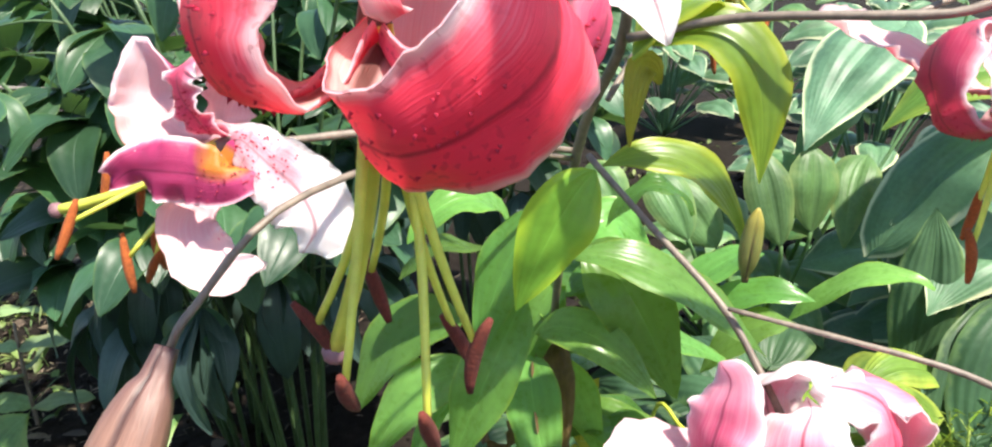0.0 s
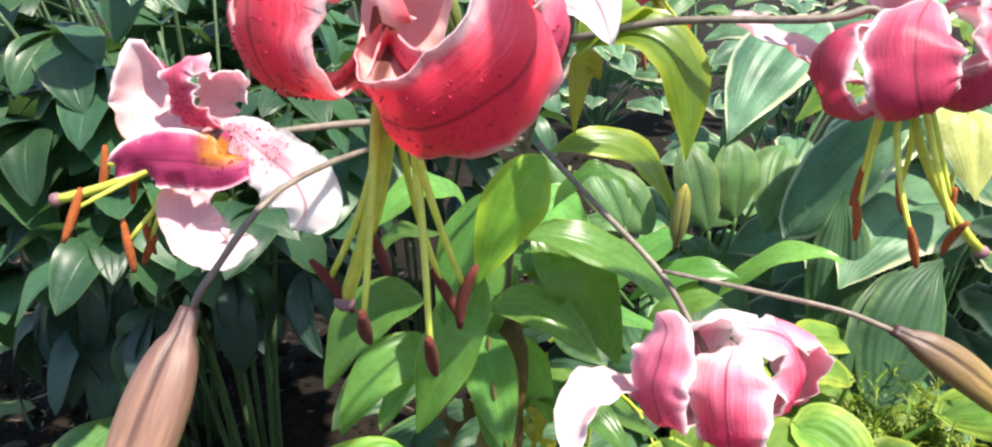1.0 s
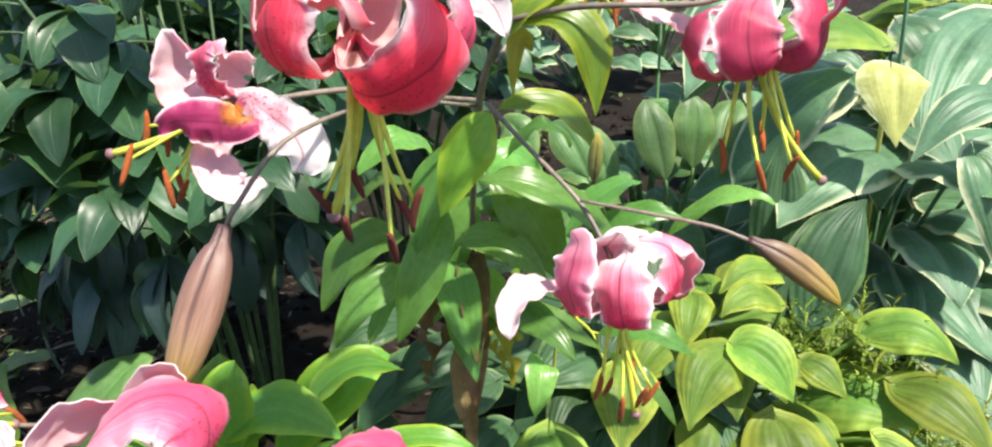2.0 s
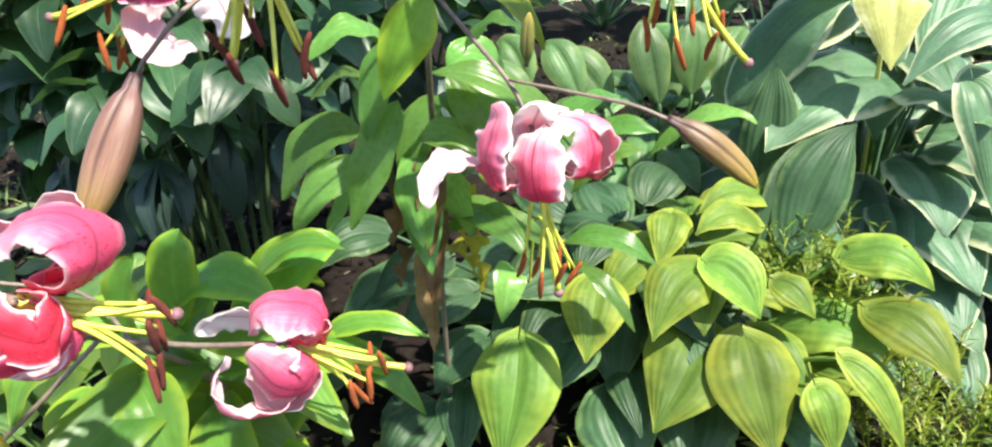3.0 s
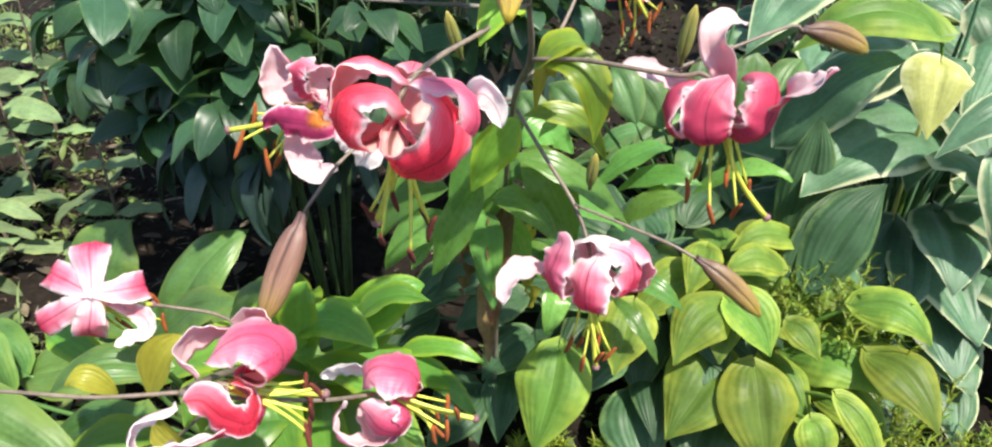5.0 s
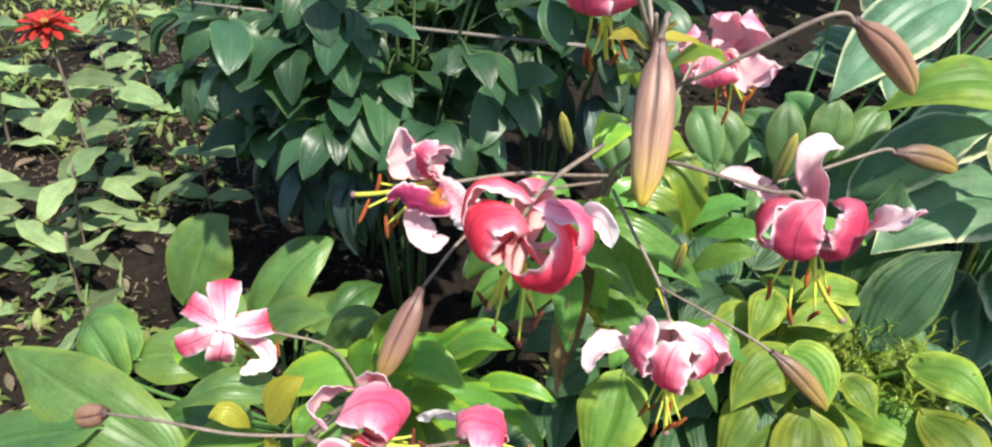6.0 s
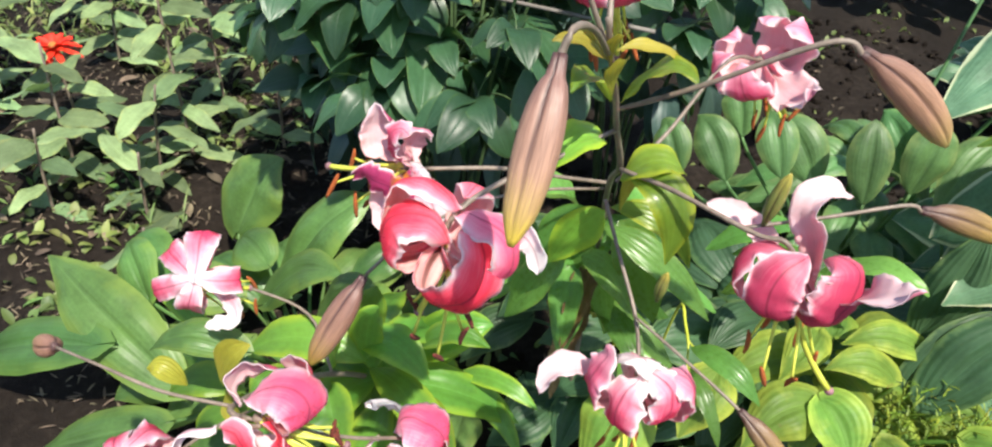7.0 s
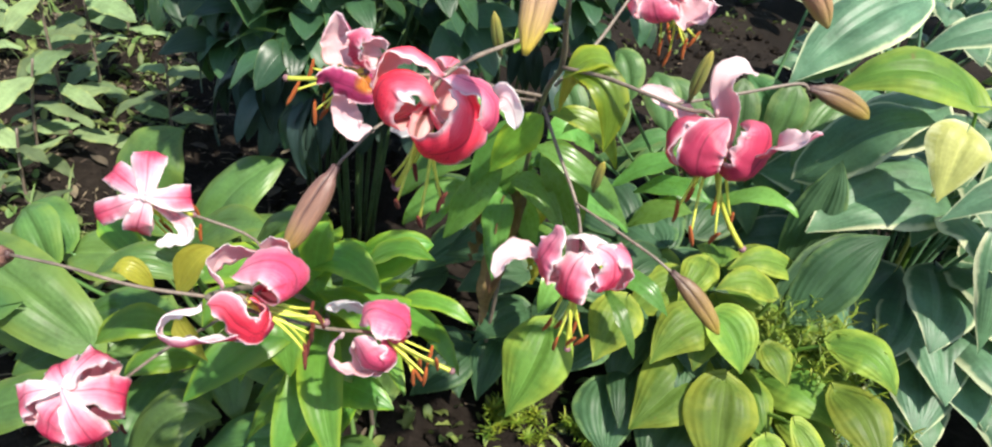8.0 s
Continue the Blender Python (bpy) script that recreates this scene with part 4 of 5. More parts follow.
lily_leaf(lily_tall, (0.273, 0.850, 0.375), (0.360, 0.850, 0.430), 0.046, bow=.02, face=(0,-.5,1))
lily_leaf(lily_tall, (0.385, 0.950, 0.377), (0.510, 0.900, 0.441), 0.037, bow=.03, face=(0,-.4,1))
yellow_leaf(lily_tall, (0.190, 0.560, 0.719), (0.175, 0.550, 0.691), 0.015, bow=.02, face=(-.4,-1,.3))
yellow_leaf(lily_tall, (0.175, 0.440, 0.875), (0.184, 0.420, 0.902), 0.015, bow=.004, face=(0,-.5,1))
yellow_leaf(lily_tall, (0.173, 0.440, 0.876), (0.146, 0.420, 0.889), 0.014, bow=.004, face=(0,-.4,1))
yellow_leaf(lily_tall, (0.174, 0.460, 0.845), (0.186, 0.420, 0.889), 0.016, bow=.004, face=(0,-.7,1))
yellow_leaf(lily_tall, (0.172, 0.460, 0.874), (0.208, 0.480, 0.867), 0.010, bow=.004, face=(0,-.4,1))

lily_leaf(lily_tall, (0.107, 0.690, 0.508), (0.129, 0.607, 0.411), 0.046, bow=.012, face=(.1,-1,.3))
lily_leaf(lily_tall, (0.127, 0.716, 0.545), (0.172, 0.668, 0.518), 0.042, bow=.02, face=(.1,-.6,1))
lily_leaf(lily_tall, (0.085, 0.680, 0.482), (0.036, 0.612, 0.455), 0.040, bow=.015, face=(-.3,-.9,.5))
lily_leaf(lily_tall, (0.140, 0.690, 0.560), (0.100, 0.672, 0.470), 0.044, bow=.012, face=(-.1,-1,.4))
lily_leaf(lily_tall, (0.150, 0.690, 0.580), (0.205, 0.720, 0.560), 0.042, bow=.02, face=(.1,-.6,1))

r = np.random.RandomState(5)
for i in range(19):
    # lower leaves in a spiral down the stem, bare below
    z = 0.60 - 0.22 * i / 18
    s = (z - 0.0) / 0.68
    root = np.array((0.10 + 0.05 * s, 0.80 - 0.20 * s ** 1.4, z))
    a = i * 2.4
    L = 0.12 + 0.03 * r.rand()
    way = np.array((math.cos(a), math.sin(a), 0.0))
    if way[1] < -0.25 or way[0] < -0.6:
        continue
    lily_leaf(lily_tall, root, root + way * L + np.array((0, 0, -0.03 - 0.05 * r.rand())), 0.032 + 0.012 * r.rand(), 0.02, (0, -0.3, 1))
for i in range(9):
    # withered leaves hanging round the bare lower stem
    z = 0.36 + 0.018 * i
    root = np.array((0.109 + 0.08 * (z - 0.25), 0.772 - 0.31 * (z - 0.25), z))
    a = i * 2.1 + 0.5
    way = np.array((math.cos(a), math.sin(a), 0.0))
    simple_leaf("leaf", lily_tall, root, root + way * (0.05 + 0.02 * (i % 3)) + np.array((0, 0, -0.07 - 0.014 * (i % 4))), 0.022 + 0.004 * (i % 3), 0.016, (way[0], way[1], 0.5), DEAD_LEAF if i % 3 else YELLOW_LEAF, 18, 4, 0.45, 0.8, 0.9, 0.0, 0.009, 3.6, label="withered brown lily leaf" if i % 3 else "yellowing lily leaf")
settle(lily_tall)

# a yellow-green forked stalk, seed pod of an earlier flower
old_stalk = thing("flower_stalk", "bright yellow-green forked stalk of a faded flower", "stalk", (0.20, 0.88, 0.0))
stalk("stem", old_stalk, [(0.20, 0.88, -0.02), (0.215, 0.86, 0.20), (0.228, 0.830, 0.346), (0.245, 0.785, 0.358), (0.257, 0.751, 0.361)], 0.0030, 0.0026, YELLOW_STALK)
stalk("branch", old_stalk, [(0.255, 0.756, 0.361), (0.272, 0.745, 0.362), (0.290, 0.742, 0.366)], 0.0020, 0.0014, YELLOW_STALK)
stalk("branch", old_stalk, [(0.256, 0.754, 0.361), (0.262, 0.735, 0.352), (0.266, 0.722, 0.342)], 0.0020, 0.0014, YELLOW_STALK)
settle(old_stalk)

# ---- the low lily ----
lily_low = thing("lily_plant", "low garden lily leaning forward with crimson and pink flowers", "lily", (-0.02, 0.62, 0.0), "garden lilies")
stalk("stem", lily_low, [(-0.02, 0.62, -0.03), (-0.03, 0.58, 0.20), (-0.05, 0.50, 0.38), (-0.055, 0.40, 0.50), (-0.045, 0.305, 0.577), (-0.02, 0.292, 0.588)], 0.0055, 0.0030, STEM, "brown lily stem", 40)
stalk("pedicel", lily_low, [(-0.045, 0.303, 0.577), (-0.10, 0.285, 0.583), (-0.16, 0.279, 0.586), (-0.214, 0.279, 0.578)], 0.0022, 0.0018)
stalk("pedicel", lily_low, [(-0.03, 0.295, 0.585), (0.0, 0.310, 0.570), (0.035, 0.345, 0.535), (0.060, 0.375, 0.512), (0.076, 0.381, 0.508)], 0.0024, 0.0022)
stalk("pedicel", lily_low, [(-0.03, 0.295, 0.585), (-0.01, 0.284, 0.600), (0.003, 0.286, 0.606)], 0.0024, 0.0026)
stalk("pedicel", lily_low, [(-0.055, 0.40, 0.50), (-0.10, 0.365, 0.462), (-0.145, 0.340, 0.425), (-0.185, 0.292, 0.388)], 0.0024, 0.0024)
stalk("pedicel", lily_low, [(-0.055, 0.43, 0.47), (-0.11, 0.470, 0.488), (-0.165, 0.462, 0.505), (-0.190, 0.430, 0.535), (-0.187, 0.406, 0.553)], 0.0024, 0.0022)
bud(lily_low, (-0.213, 0.279, 0.579), (-0.256, 0.285, 0.552), 0.0100, BUD_PINK, "short pinkish bud at the end of a long stalk", 0.003)
at = (-0.003, 0.292, 0.602)
bloom = flower(lily_low, at, (0.80, 0.36, -0.48), (), PINK, "crimson recurved lily flower with curled white-edged tepals", style=0.070, style_bend=(0.0, 0.0, 0.1), stamen=0.058, spread=0.38, anther=ANTHER, seed=33)
petal(bloom, at, PINK_TO_RED, 4.4, [(0.9, 0.5, 0.4), (2.5, 0.3, 0.3), (3.8, 0.6, 1.2), (3.9, 1.2, 2.8), (2.5, 1.3, 3.7), (0.4, 0.6, 3.3), (-0.7, -0.2, 2.1)], 63, 1.0)
petal(bloom, at, PINK, 2.5, [(0.3, 0.7, 0.1), (1, 1.9, 0.2), (0.6, 3.2, 1), (-1.4, 3.3, 1.9), (-3.2, 2.1, 1.8), (-3.3, 0.6, 1), (-1.8, 0, 0.4)], 64, 1.0)
petal(bloom, at, RED, 3.8, [(0.7, 1, 0.2), (1.6, 2.2, -0.2), (1.6, 4, 0.8), (0.4, 4.6, 1.9), (-0.9, 3.8, 2.2)], 65, 1.0)
petal(bloom, at, RED, 2.8, [(1, -0.1, 0.5), (2.6, -0.9, 0.1), (2.6, -2.4, -0.5), (1.1, -2.7, 0.2), (-0.4, -2.2, 0.9), (-1.6, -2.1, 0.6)], 66, 1.0)
petal(bloom, at, (PALE_TIP_IN, WHITE_IN), 2.4, [(0.9, 0.1, 0.2), (2.5, -0.3, -0.7), (2.4, -1.5, -1.6), (-0.2, -3, -1.9), (-2.8, -4.5, -2.3), (-4.6, -4.4, -1.5), (-4.5, -3.3, -0.5), (-2.3, -2.1, 0.1)], 67, 1.0)
petal(bloom, at, PINK, 2.8, [(0.5, 0.5, -0.1), (1.8, 0.7, -1.2), (2, 0.3, -2.8), (0.7, -0.5, -3.8), (-1, -0.7, -3.2), (-1.5, -0.3, -1.6)], 68, 1.0)
at = (0.078, 0.382, 0.507)
bloom = flower(lily_low, at, (0.86, 0.12, -0.48), (), PINK, "small rose-pink recurved lily flower", style=0.078, style_bend=(0.0, 0.0, 0.12), stamen=0.050, spread=0.4, anther=ANTHER_OLD, seed=37)
petal(bloom, at, PINK, 4.8, [(0.2, 0.1, 0.1), (1.6, -0.1, 0), (2.3, 0.4, 1.3), (1.3, 0.5, 2.6), (-0.6, 0.3, 3.1), (-1.9, -0.2, 2.5), (-2, -0.8, 1.2)], 83, 1.2)
petal(bloom, at, PINK, 4.2, [(0.3, -0.2, -0.1), (1.6, -1.2, -0.8), (1.2, -2.4, -1.6), (-0.1, -2.8, -1.1), (-1.5, -2.3, 0.2), (-2.2, -1.9, 0.6)], 84, 1.2)
petal(bloom, at, PINK, 1.9, [(0, 0, -0.4), (1, -0.6, -2), (0, -1.7, -3.3), (-2.5, -2.5, -3.8), (-4.2, -2.6, -3), (-4.5, -1.8, -1.4), (-3.8, -0.9, -0.2)], 85, 1.2)
petal(bloom, at, WHITE, 2.2, [(-0.3, 0.4, -0.2), (0.5, 1.5, 0), (-0.6, 2.4, 0.7), (-2.8, 2.3, 0.6), (-5.3, 1.9, 0.6), (-6.6, 1.2, 0)], 86, 1.2)
petal(bloom, at, RED, 3.4, [(0.2, 0.3, -0.2), (1.5, 0.6, -0.9), (2, 1.7, 0), (1.3, 2.3, 1.2), (0.2, 2.1, 2)], 87, 1.2)
petal(bloom, at, FADED, 2.4, [(0, 0.3, -0.4), (1, 0.5, -1.8), (0.9, 0, -3.5), (-0.8, -0.6, -4.3), (-2.4, -0.6, -3.3), (-3, -0.3, -1.7)], 88, 1.2)
flower(lily_low, (-0.189, 0.283, 0.386), (-0.10, 0.35, -0.93),
       [(5, 66, 335, 0.96, 0.95, 8, 0.0, 1.0), (58, 72, 300, 1.06, 0.75, 8, 0.0, 1.0), (125, 64, 330, 1.0, 1.0, 8, 0.0, 1.0), (176, 70, 305, 1.04, 0.72, 8, 0.0, 1.0), (242, 66, 325, 0.98, 0.95, 8, 0.0, 1.0), (306, 74, 298, 1.05, 0.78, 8, 0.0, 1.0)],
       PALE_TIPPED, "rose-pink lily flower with white star-like centre", 0.122, 0.036, 0.085, (0, 0, 0), 0.06, 0.35, ANTHER, 41, frill=2.0)
at = (-0.186, 0.402, 0.556)
bloom = flower(lily_low, at, (0.05, 0.72, -0.69), (), PINK, "pink lily flower with white star-like centre", style=0.075, style_bend=(0.1, 0.0, 0.1), stamen=0.06, spread=0.4, anther=ANTHER_OLD, seed=45)
petal(bloom, at, PALE_TIPPED, 2.7, [(-0.7, 1.5, 0.2), (-1.6, 3.2, 1.1), (-1.6, 3.9, 2.9), (-1.1, 3.4, 3.9), (-0.4, 2.1, 3.8), (0.2, 1, 2.9), (0.5, 0.1, 1.7), (0.7, -0.4, 1)], 103, 1.5, peak=0.58)
petal(bloom, at, PALE_TIPPED, 2.4, [(-1, 1.3, 0), (-3.3, 2.2, 0.1), (-4.7, 2.2, 1.1), (-4.4, 1.5, 1.9), (-3, 0.7, 2.3), (-1.3, 0.2, 2), (0.1, -0.1, 1.5), (0.9, -0.3, 1.2)], 104, 1.5, peak=0.58)
petal(bloom, at, PALE_TIPPED, 2.3, [(-1, 1.1, -0.3), (-3.5, 0.9, -1.9), (-5, -0.3, -2.5), (-4.8, -1.1, -2), (-3.3, -1.4, -0.8), (-1.4, -1, 0.3), (0, -0.4, 1), (0.8, -0.1, 1.4)], 105, 1.5, peak=0.58)
petal(bloom, at, PALE_TIPPED, 2.5, [(-0.6, 1.1, -0.4), (-1.2, 0.9, -2.4), (-1.1, -0.2, -3.3), (-0.5, -1.1, -2.9), (0.1, -1.4, -1.5), (0.5, -1, -0.1), (0.5, -0.4, 0.9), (0.5, -0.1, 1.5)], 106, 1.5, peak=0.58)
petal(bloom, at, PALE_TIPPED, 2.4, [(-0.3, 1.4, 0), (1, 2.6, -0.4), (3, 2.7, 0.1), (3.9, 2.2, 0.9), (3.6, 1.2, 1.4), (2.4, 0.4, 1.5), (1.1, 0, 1.4), (0.4, -0.2, 1.3)], 107, 1.5, peak=0.58)
petal(bloom, at, WHITE, 1.8, [(0.2, 1.1, -0.2), (1.6, 1.5, -1.4), (3.7, 1, -1.8), (4.6, -0.1, -2.3), (3.6, -1.1, -2.5), (2.2, -1.8, -2.8)], 108, 1.5)

lily_leaf(lily_low, (-0.076, 0.450, 0.440), (-0.055, 0.460, 0.525), 0.044, bow=.01, face=(-.3,-1,.4))
lily_leaf(lily_low, (-0.042, 0.470, 0.458), (-0.028, 0.480, 0.536), 0.039, bow=.01, face=(.2,-1,.4))
lily_leaf(lily_low, (-0.004, 0.500, 0.455), (0.079, 0.520, 0.491), 0.037, bow=.02, face=(0,-.4,1))
lily_leaf(lily_low, (-0.087, 0.420, 0.456), (-0.103, 0.360, 0.462), 0.034, bow=.02, face=(-.2,-.6,1))
lily_leaf(lily_low, (-0.103, 0.440, 0.422), (-0.100, 0.400, 0.335), 0.068, bow=.02, face=(0,-.9,.6))
lily_leaf(lily_low, (-0.072, 0.440, 0.426), (-0.035, 0.400, 0.375), 0.051, bow=.02, face=(.2,-.9,.6))
lily_leaf(lily_low, (-0.196, 0.460, 0.264), (-0.265, 0.400, 0.268), 0.045, bow=.02, face=(0,-.5,1))
lily_leaf(lily_low, (-0.206, 0.440, 0.332), (-0.297, 0.400, 0.312), 0.047, bow=.02, face=(0,-.5,1))
lily_leaf(lily_low, (-0.201, 0.480, 0.209), (-0.117, 0.500, 0.285), 0.059, bow=.02, face=(0,-.8,.8))
lily_leaf(lily_low, (-0.109, 0.500, 0.316), (0.023, 0.480, 0.297), 0.076, bow=.03, face=(0,-.5,1))
lily_leaf(lily_low, (0.009, 0.500, 0.384), (0.073, 0.460, 0.352), 0.038, bow=.02, face=(.2,-.5,1))
lily_leaf(lily_low, (0.012, 0.560, 0.361), (0.131, 0.550, 0.381), 0.027, bow=.02, face=(0,-.4,1))
lily_leaf(lily_low, (0.038, 0.560, 0.336), (0.123, 0.530, 0.309), 0.028, bow=.025, face=(0,-.4,1))
lily_leaf(lily_low, (-0.088, 0.500, 0.238), (0.065, 0.460, 0.297), 0.063, bow=.03, face=(0,-.5,1))
lily_leaf(lily_low, (-0.210, 0.420, 0.450), (-0.301, 0.460, 0.466), 0.037, bow=.02, face=(0,-.5,1))
lily_leaf(lily_low, (-0.055, 0.480, 0.462), (0.041, 0.460, 0.480), 0.045, bow=.02, face=(0,-.4,1))
lily_leaf(lily_low, (-0.031, 0.520, 0.411), (0.063, 0.560, 0.479), 0.055, bow=.02, face=(0,-.4,1))
lily_leaf(lily_low, (-0.063, 0.500, 0.429), (-0.056, 0.520, 0.517), 0.054, bow=.01, face=(0,-.9,.5))
yellow_leaf(lily_low, (-0.144, 0.370, 0.455), (-0.095, 0.350, 0.423), 0.033, bow=.012, face=(-.3,-1,.4))
yellow_leaf(lily_low, (-0.118, 0.350, 0.509), (-0.078, 0.360, 0.574), 0.035, bow=.01, face=(-.2,-.8,.6))
yellow_leaf(lily_low, (-0.105, 0.310, 0.558), (-0.134, 0.300, 0.573), 0.019, bow=.01, face=(0,-.5,1))

r = np.random.RandomState(9)
for i in range(26):
    z = 0.46 - 0.34 * i / 25
    root = np.array((-0.045 + 0.03 * (0.46 - z), 0.47 + 0.15 * (0.46 - z) / 0.46, z))
    a = i * 2.4 + 1.0
    L = 0.14 + 0.04 * r.rand()
    way = np.array((math.cos(a), math.sin(a), 0.0))
    if way[0] > 0.25 and z < 0.36:
        continue
    lily_leaf(lily_low, root, root + way * L + np.array((0, 0, -0.02 - 0.05 * r.rand())), 0.048 + 0.018 * r.rand(), 0.025, (0, -0.3, 1))
settle(lily_low)


# ---- hostas ----
def hosta_plant(label, at, skin):
    p = thing("hosta_plant", label, "hosta", at, "hostas in the bed")
    HOSTA_SKIN[p.name] = skin
    return p


def hosta_fill(plant, count, seed, reach=(0.12, 0.30), high=(0.10, 0.30), size=(0.11, 0.16), arc=(0, 360)):
    """Further leaves round the crown."""
    r = random.Random(seed)
    o = np.array(plant.location)
    for i in range(count):
        a = radians(arc[0] + (arc[1] - arc[0]) * (i + r.uniform(0, 0.9)) / count)
        k = r.random()
        way = np.array((math.cos(a), math.sin(a), 0.0))
        d = reach[0] + (reach[1] - reach[0]) * k
        h = high[1] + (high[0] - high[1]) * k + r.uniform(-0.03, 0.03)
        L = r.uniform(*size)
        base = o + way * d * 0.6 + np.array((0, 0, h))
        hosta_leaf(plant, base, base + way * L * 0.92 + np.array((0, 0, L * r.uniform(-0.45, 0.15))), L * r.uniform(0.55, 0.72), 0.02)


hosta_lime = hosta_plant("lime-green hosta with ribbed leaves and yellow margins", (0.44, 0.92, 0.0), HOSTA_LIME)
hosta_dark = hosta_plant("green hosta under the lime-green leaves, shade put into its dark colour", (0.36, 0.98, 0.0), HOSTA_DARK)
hosta_pale = hosta_plant("blue-green variegated hosta with cream leaf margins", (0.82, 1.22, 0.0), HOSTA_PALE)
hosta_far = hosta_plant("grey-green hosta beside bare soil", (0.46, 1.42, 0.0), HOSTA_FAR)
hosta_left = hosta_plant("green hosta with large smooth oval leaves", (-0.34, 0.68, 0.0), HOSTA_LEFT)
hosta_front = hosta_plant("green hosta at the edge of the bed", (0.0, 0.52, 0.0), HOSTA_LEFT)

hosta_leaf(hosta_lime, (0.202, 0.760, 0.211), (0.178, 0.660, 0.094), 0.112, bow=.02)
hosta_leaf(hosta_lime, (0.305, 0.800, 0.276), (0.284, 0.720, 0.210), 0.085, bow=.015)
hosta_leaf(hosta_lime, (0.443, 0.800, 0.193), (0.366, 0.690, 0.124), 0.121, bow=.02)
hosta_leaf(hosta_lime, (0.483, 0.760, 0.212), (0.506, 0.660, 0.105), 0.113, bow=.02)
hosta_leaf(hosta_lime, (0.435, 0.800, 0.287), (0.363, 0.720, 0.241), 0.082, bow=.02, cup=.5)
hosta_leaf(hosta_lime, (0.438, 0.800, 0.295), (0.494, 0.750, 0.248), 0.078, bow=.012, cup=-.8)
hosta_leaf(hosta_dark, (0.583, 0.900, 0.267), (0.666, 0.970, 0.409), 0.098, bow=.01, face=(-.2,-1,.35))
hosta_leaf(hosta_dark, (0.550, 0.920, 0.273), (0.632, 1.000, 0.382), 0.063, bow=.01, face=(.3,-1,.3))
hosta_leaf(hosta_lime, (0.626, 0.850, 0.267), (0.722, 0.800, 0.250), 0.076, bow=.02)
hosta_leaf(hosta_lime, (0.646, 0.800, 0.223), (0.718, 0.700, 0.184), 0.087, bow=.02)
hosta_leaf(hosta_lime, (0.588, 0.720, 0.207), (0.652, 0.660, 0.114), 0.048, bow=.02)
hosta_leaf(hosta_lime, (0.524, 0.800, 0.269), (0.564, 0.760, 0.240), 0.052, bow=.01)
hosta_leaf(hosta_lime, (0.523, 0.880, 0.301), (0.431, 0.840, 0.315), 0.053, bow=.02)
hosta_leaf(hosta_lime, (0.417, 0.920, 0.302), (0.387, 0.840, 0.265), 0.063, bow=.02)
hosta_leaf(hosta_lime, (0.558, 0.950, 0.303), (0.448, 0.900, 0.315), 0.054, bow=.02)
hosta_leaf(hosta_lime, (0.553, 0.700, 0.183), (0.575, 0.660, 0.105), 0.063, bow=.02)
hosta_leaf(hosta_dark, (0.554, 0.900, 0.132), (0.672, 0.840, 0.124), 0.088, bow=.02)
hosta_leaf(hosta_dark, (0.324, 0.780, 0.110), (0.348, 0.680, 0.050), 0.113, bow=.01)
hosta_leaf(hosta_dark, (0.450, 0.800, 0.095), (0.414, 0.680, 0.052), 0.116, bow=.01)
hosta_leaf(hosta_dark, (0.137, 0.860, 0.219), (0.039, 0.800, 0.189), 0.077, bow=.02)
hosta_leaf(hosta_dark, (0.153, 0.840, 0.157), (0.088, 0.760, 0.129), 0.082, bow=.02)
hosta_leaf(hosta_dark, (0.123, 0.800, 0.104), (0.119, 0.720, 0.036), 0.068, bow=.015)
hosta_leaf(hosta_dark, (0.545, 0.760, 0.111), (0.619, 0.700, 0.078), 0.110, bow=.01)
hosta_leaf(hosta_pale, (0.791, 1.140, 0.415), (0.559, 1.000, 0.357), 0.155, bow=.03)
hosta_leaf(hosta_pale, (0.726, 1.220, 0.525), (0.558, 1.120, 0.424), 0.122, bow=.03)
hosta_leaf(hosta_dark, (0.561, 1.020, 0.279), (0.574, 1.050, 0.474), 0.082, bow=.01, face=(-.2,-1,.3))
heart_leaf(hosta_pale, (0.735, 1.130, 0.580), (0.519, 1.095, 0.558), 0.105, 0.045, (0.05, -0.45, 1.0), HOSTA_LIME, 0.12, label="yellow-streaked hosta leaf")
hosta_leaf(hosta_pale, (0.551, 1.120, 0.398), (0.689, 1.100, 0.551), 0.115, bow=.03)
hosta_leaf(hosta_pale, (0.680, 1.450, 0.635), (0.492, 1.280, 0.482), 0.142, bow=.03)
hosta_leaf(hosta_pale, (0.794, 1.200, 0.681), (0.629, 1.150, 0.626), 0.073, bow=.03)
hosta_leaf(hosta_pale, (0.879, 1.000, 0.516), (0.706, 0.950, 0.467), 0.073, bow=.03)
hosta_leaf(hosta_pale, (0.810, 0.980, 0.459), (0.838, 0.900, 0.291), 0.086, bow=.03)
hosta_leaf(hosta_pale, (0.857, 1.300, 0.578), (0.896, 1.200, 0.469), 0.125, bow=.03)
hosta_leaf(hosta_pale, (0.778, 1.220, 0.516), (0.783, 1.120, 0.430), 0.109, bow=.03)
hosta_leaf(hosta_pale, (1.009, 1.300, 0.577), (0.812, 1.100, 0.414), 0.132, bow=.03)
cream_leaf(hosta_pale, (0.716, 1.052, 0.566), (0.707, 0.992, 0.474), 0.098, bow=.025)
hosta_leaf(hosta_far, (0.608, 1.340, 0.456), (0.550, 1.240, 0.341), 0.100, bow=.02)
hosta_leaf(hosta_far, (0.519, 1.300, 0.369), (0.425, 1.340, 0.459), 0.125, bow=.02, face=(-.2,-1,.4))
hosta_leaf(hosta_far, (0.638, 1.500, 0.514), (0.517, 1.400, 0.435), 0.110, bow=.02)
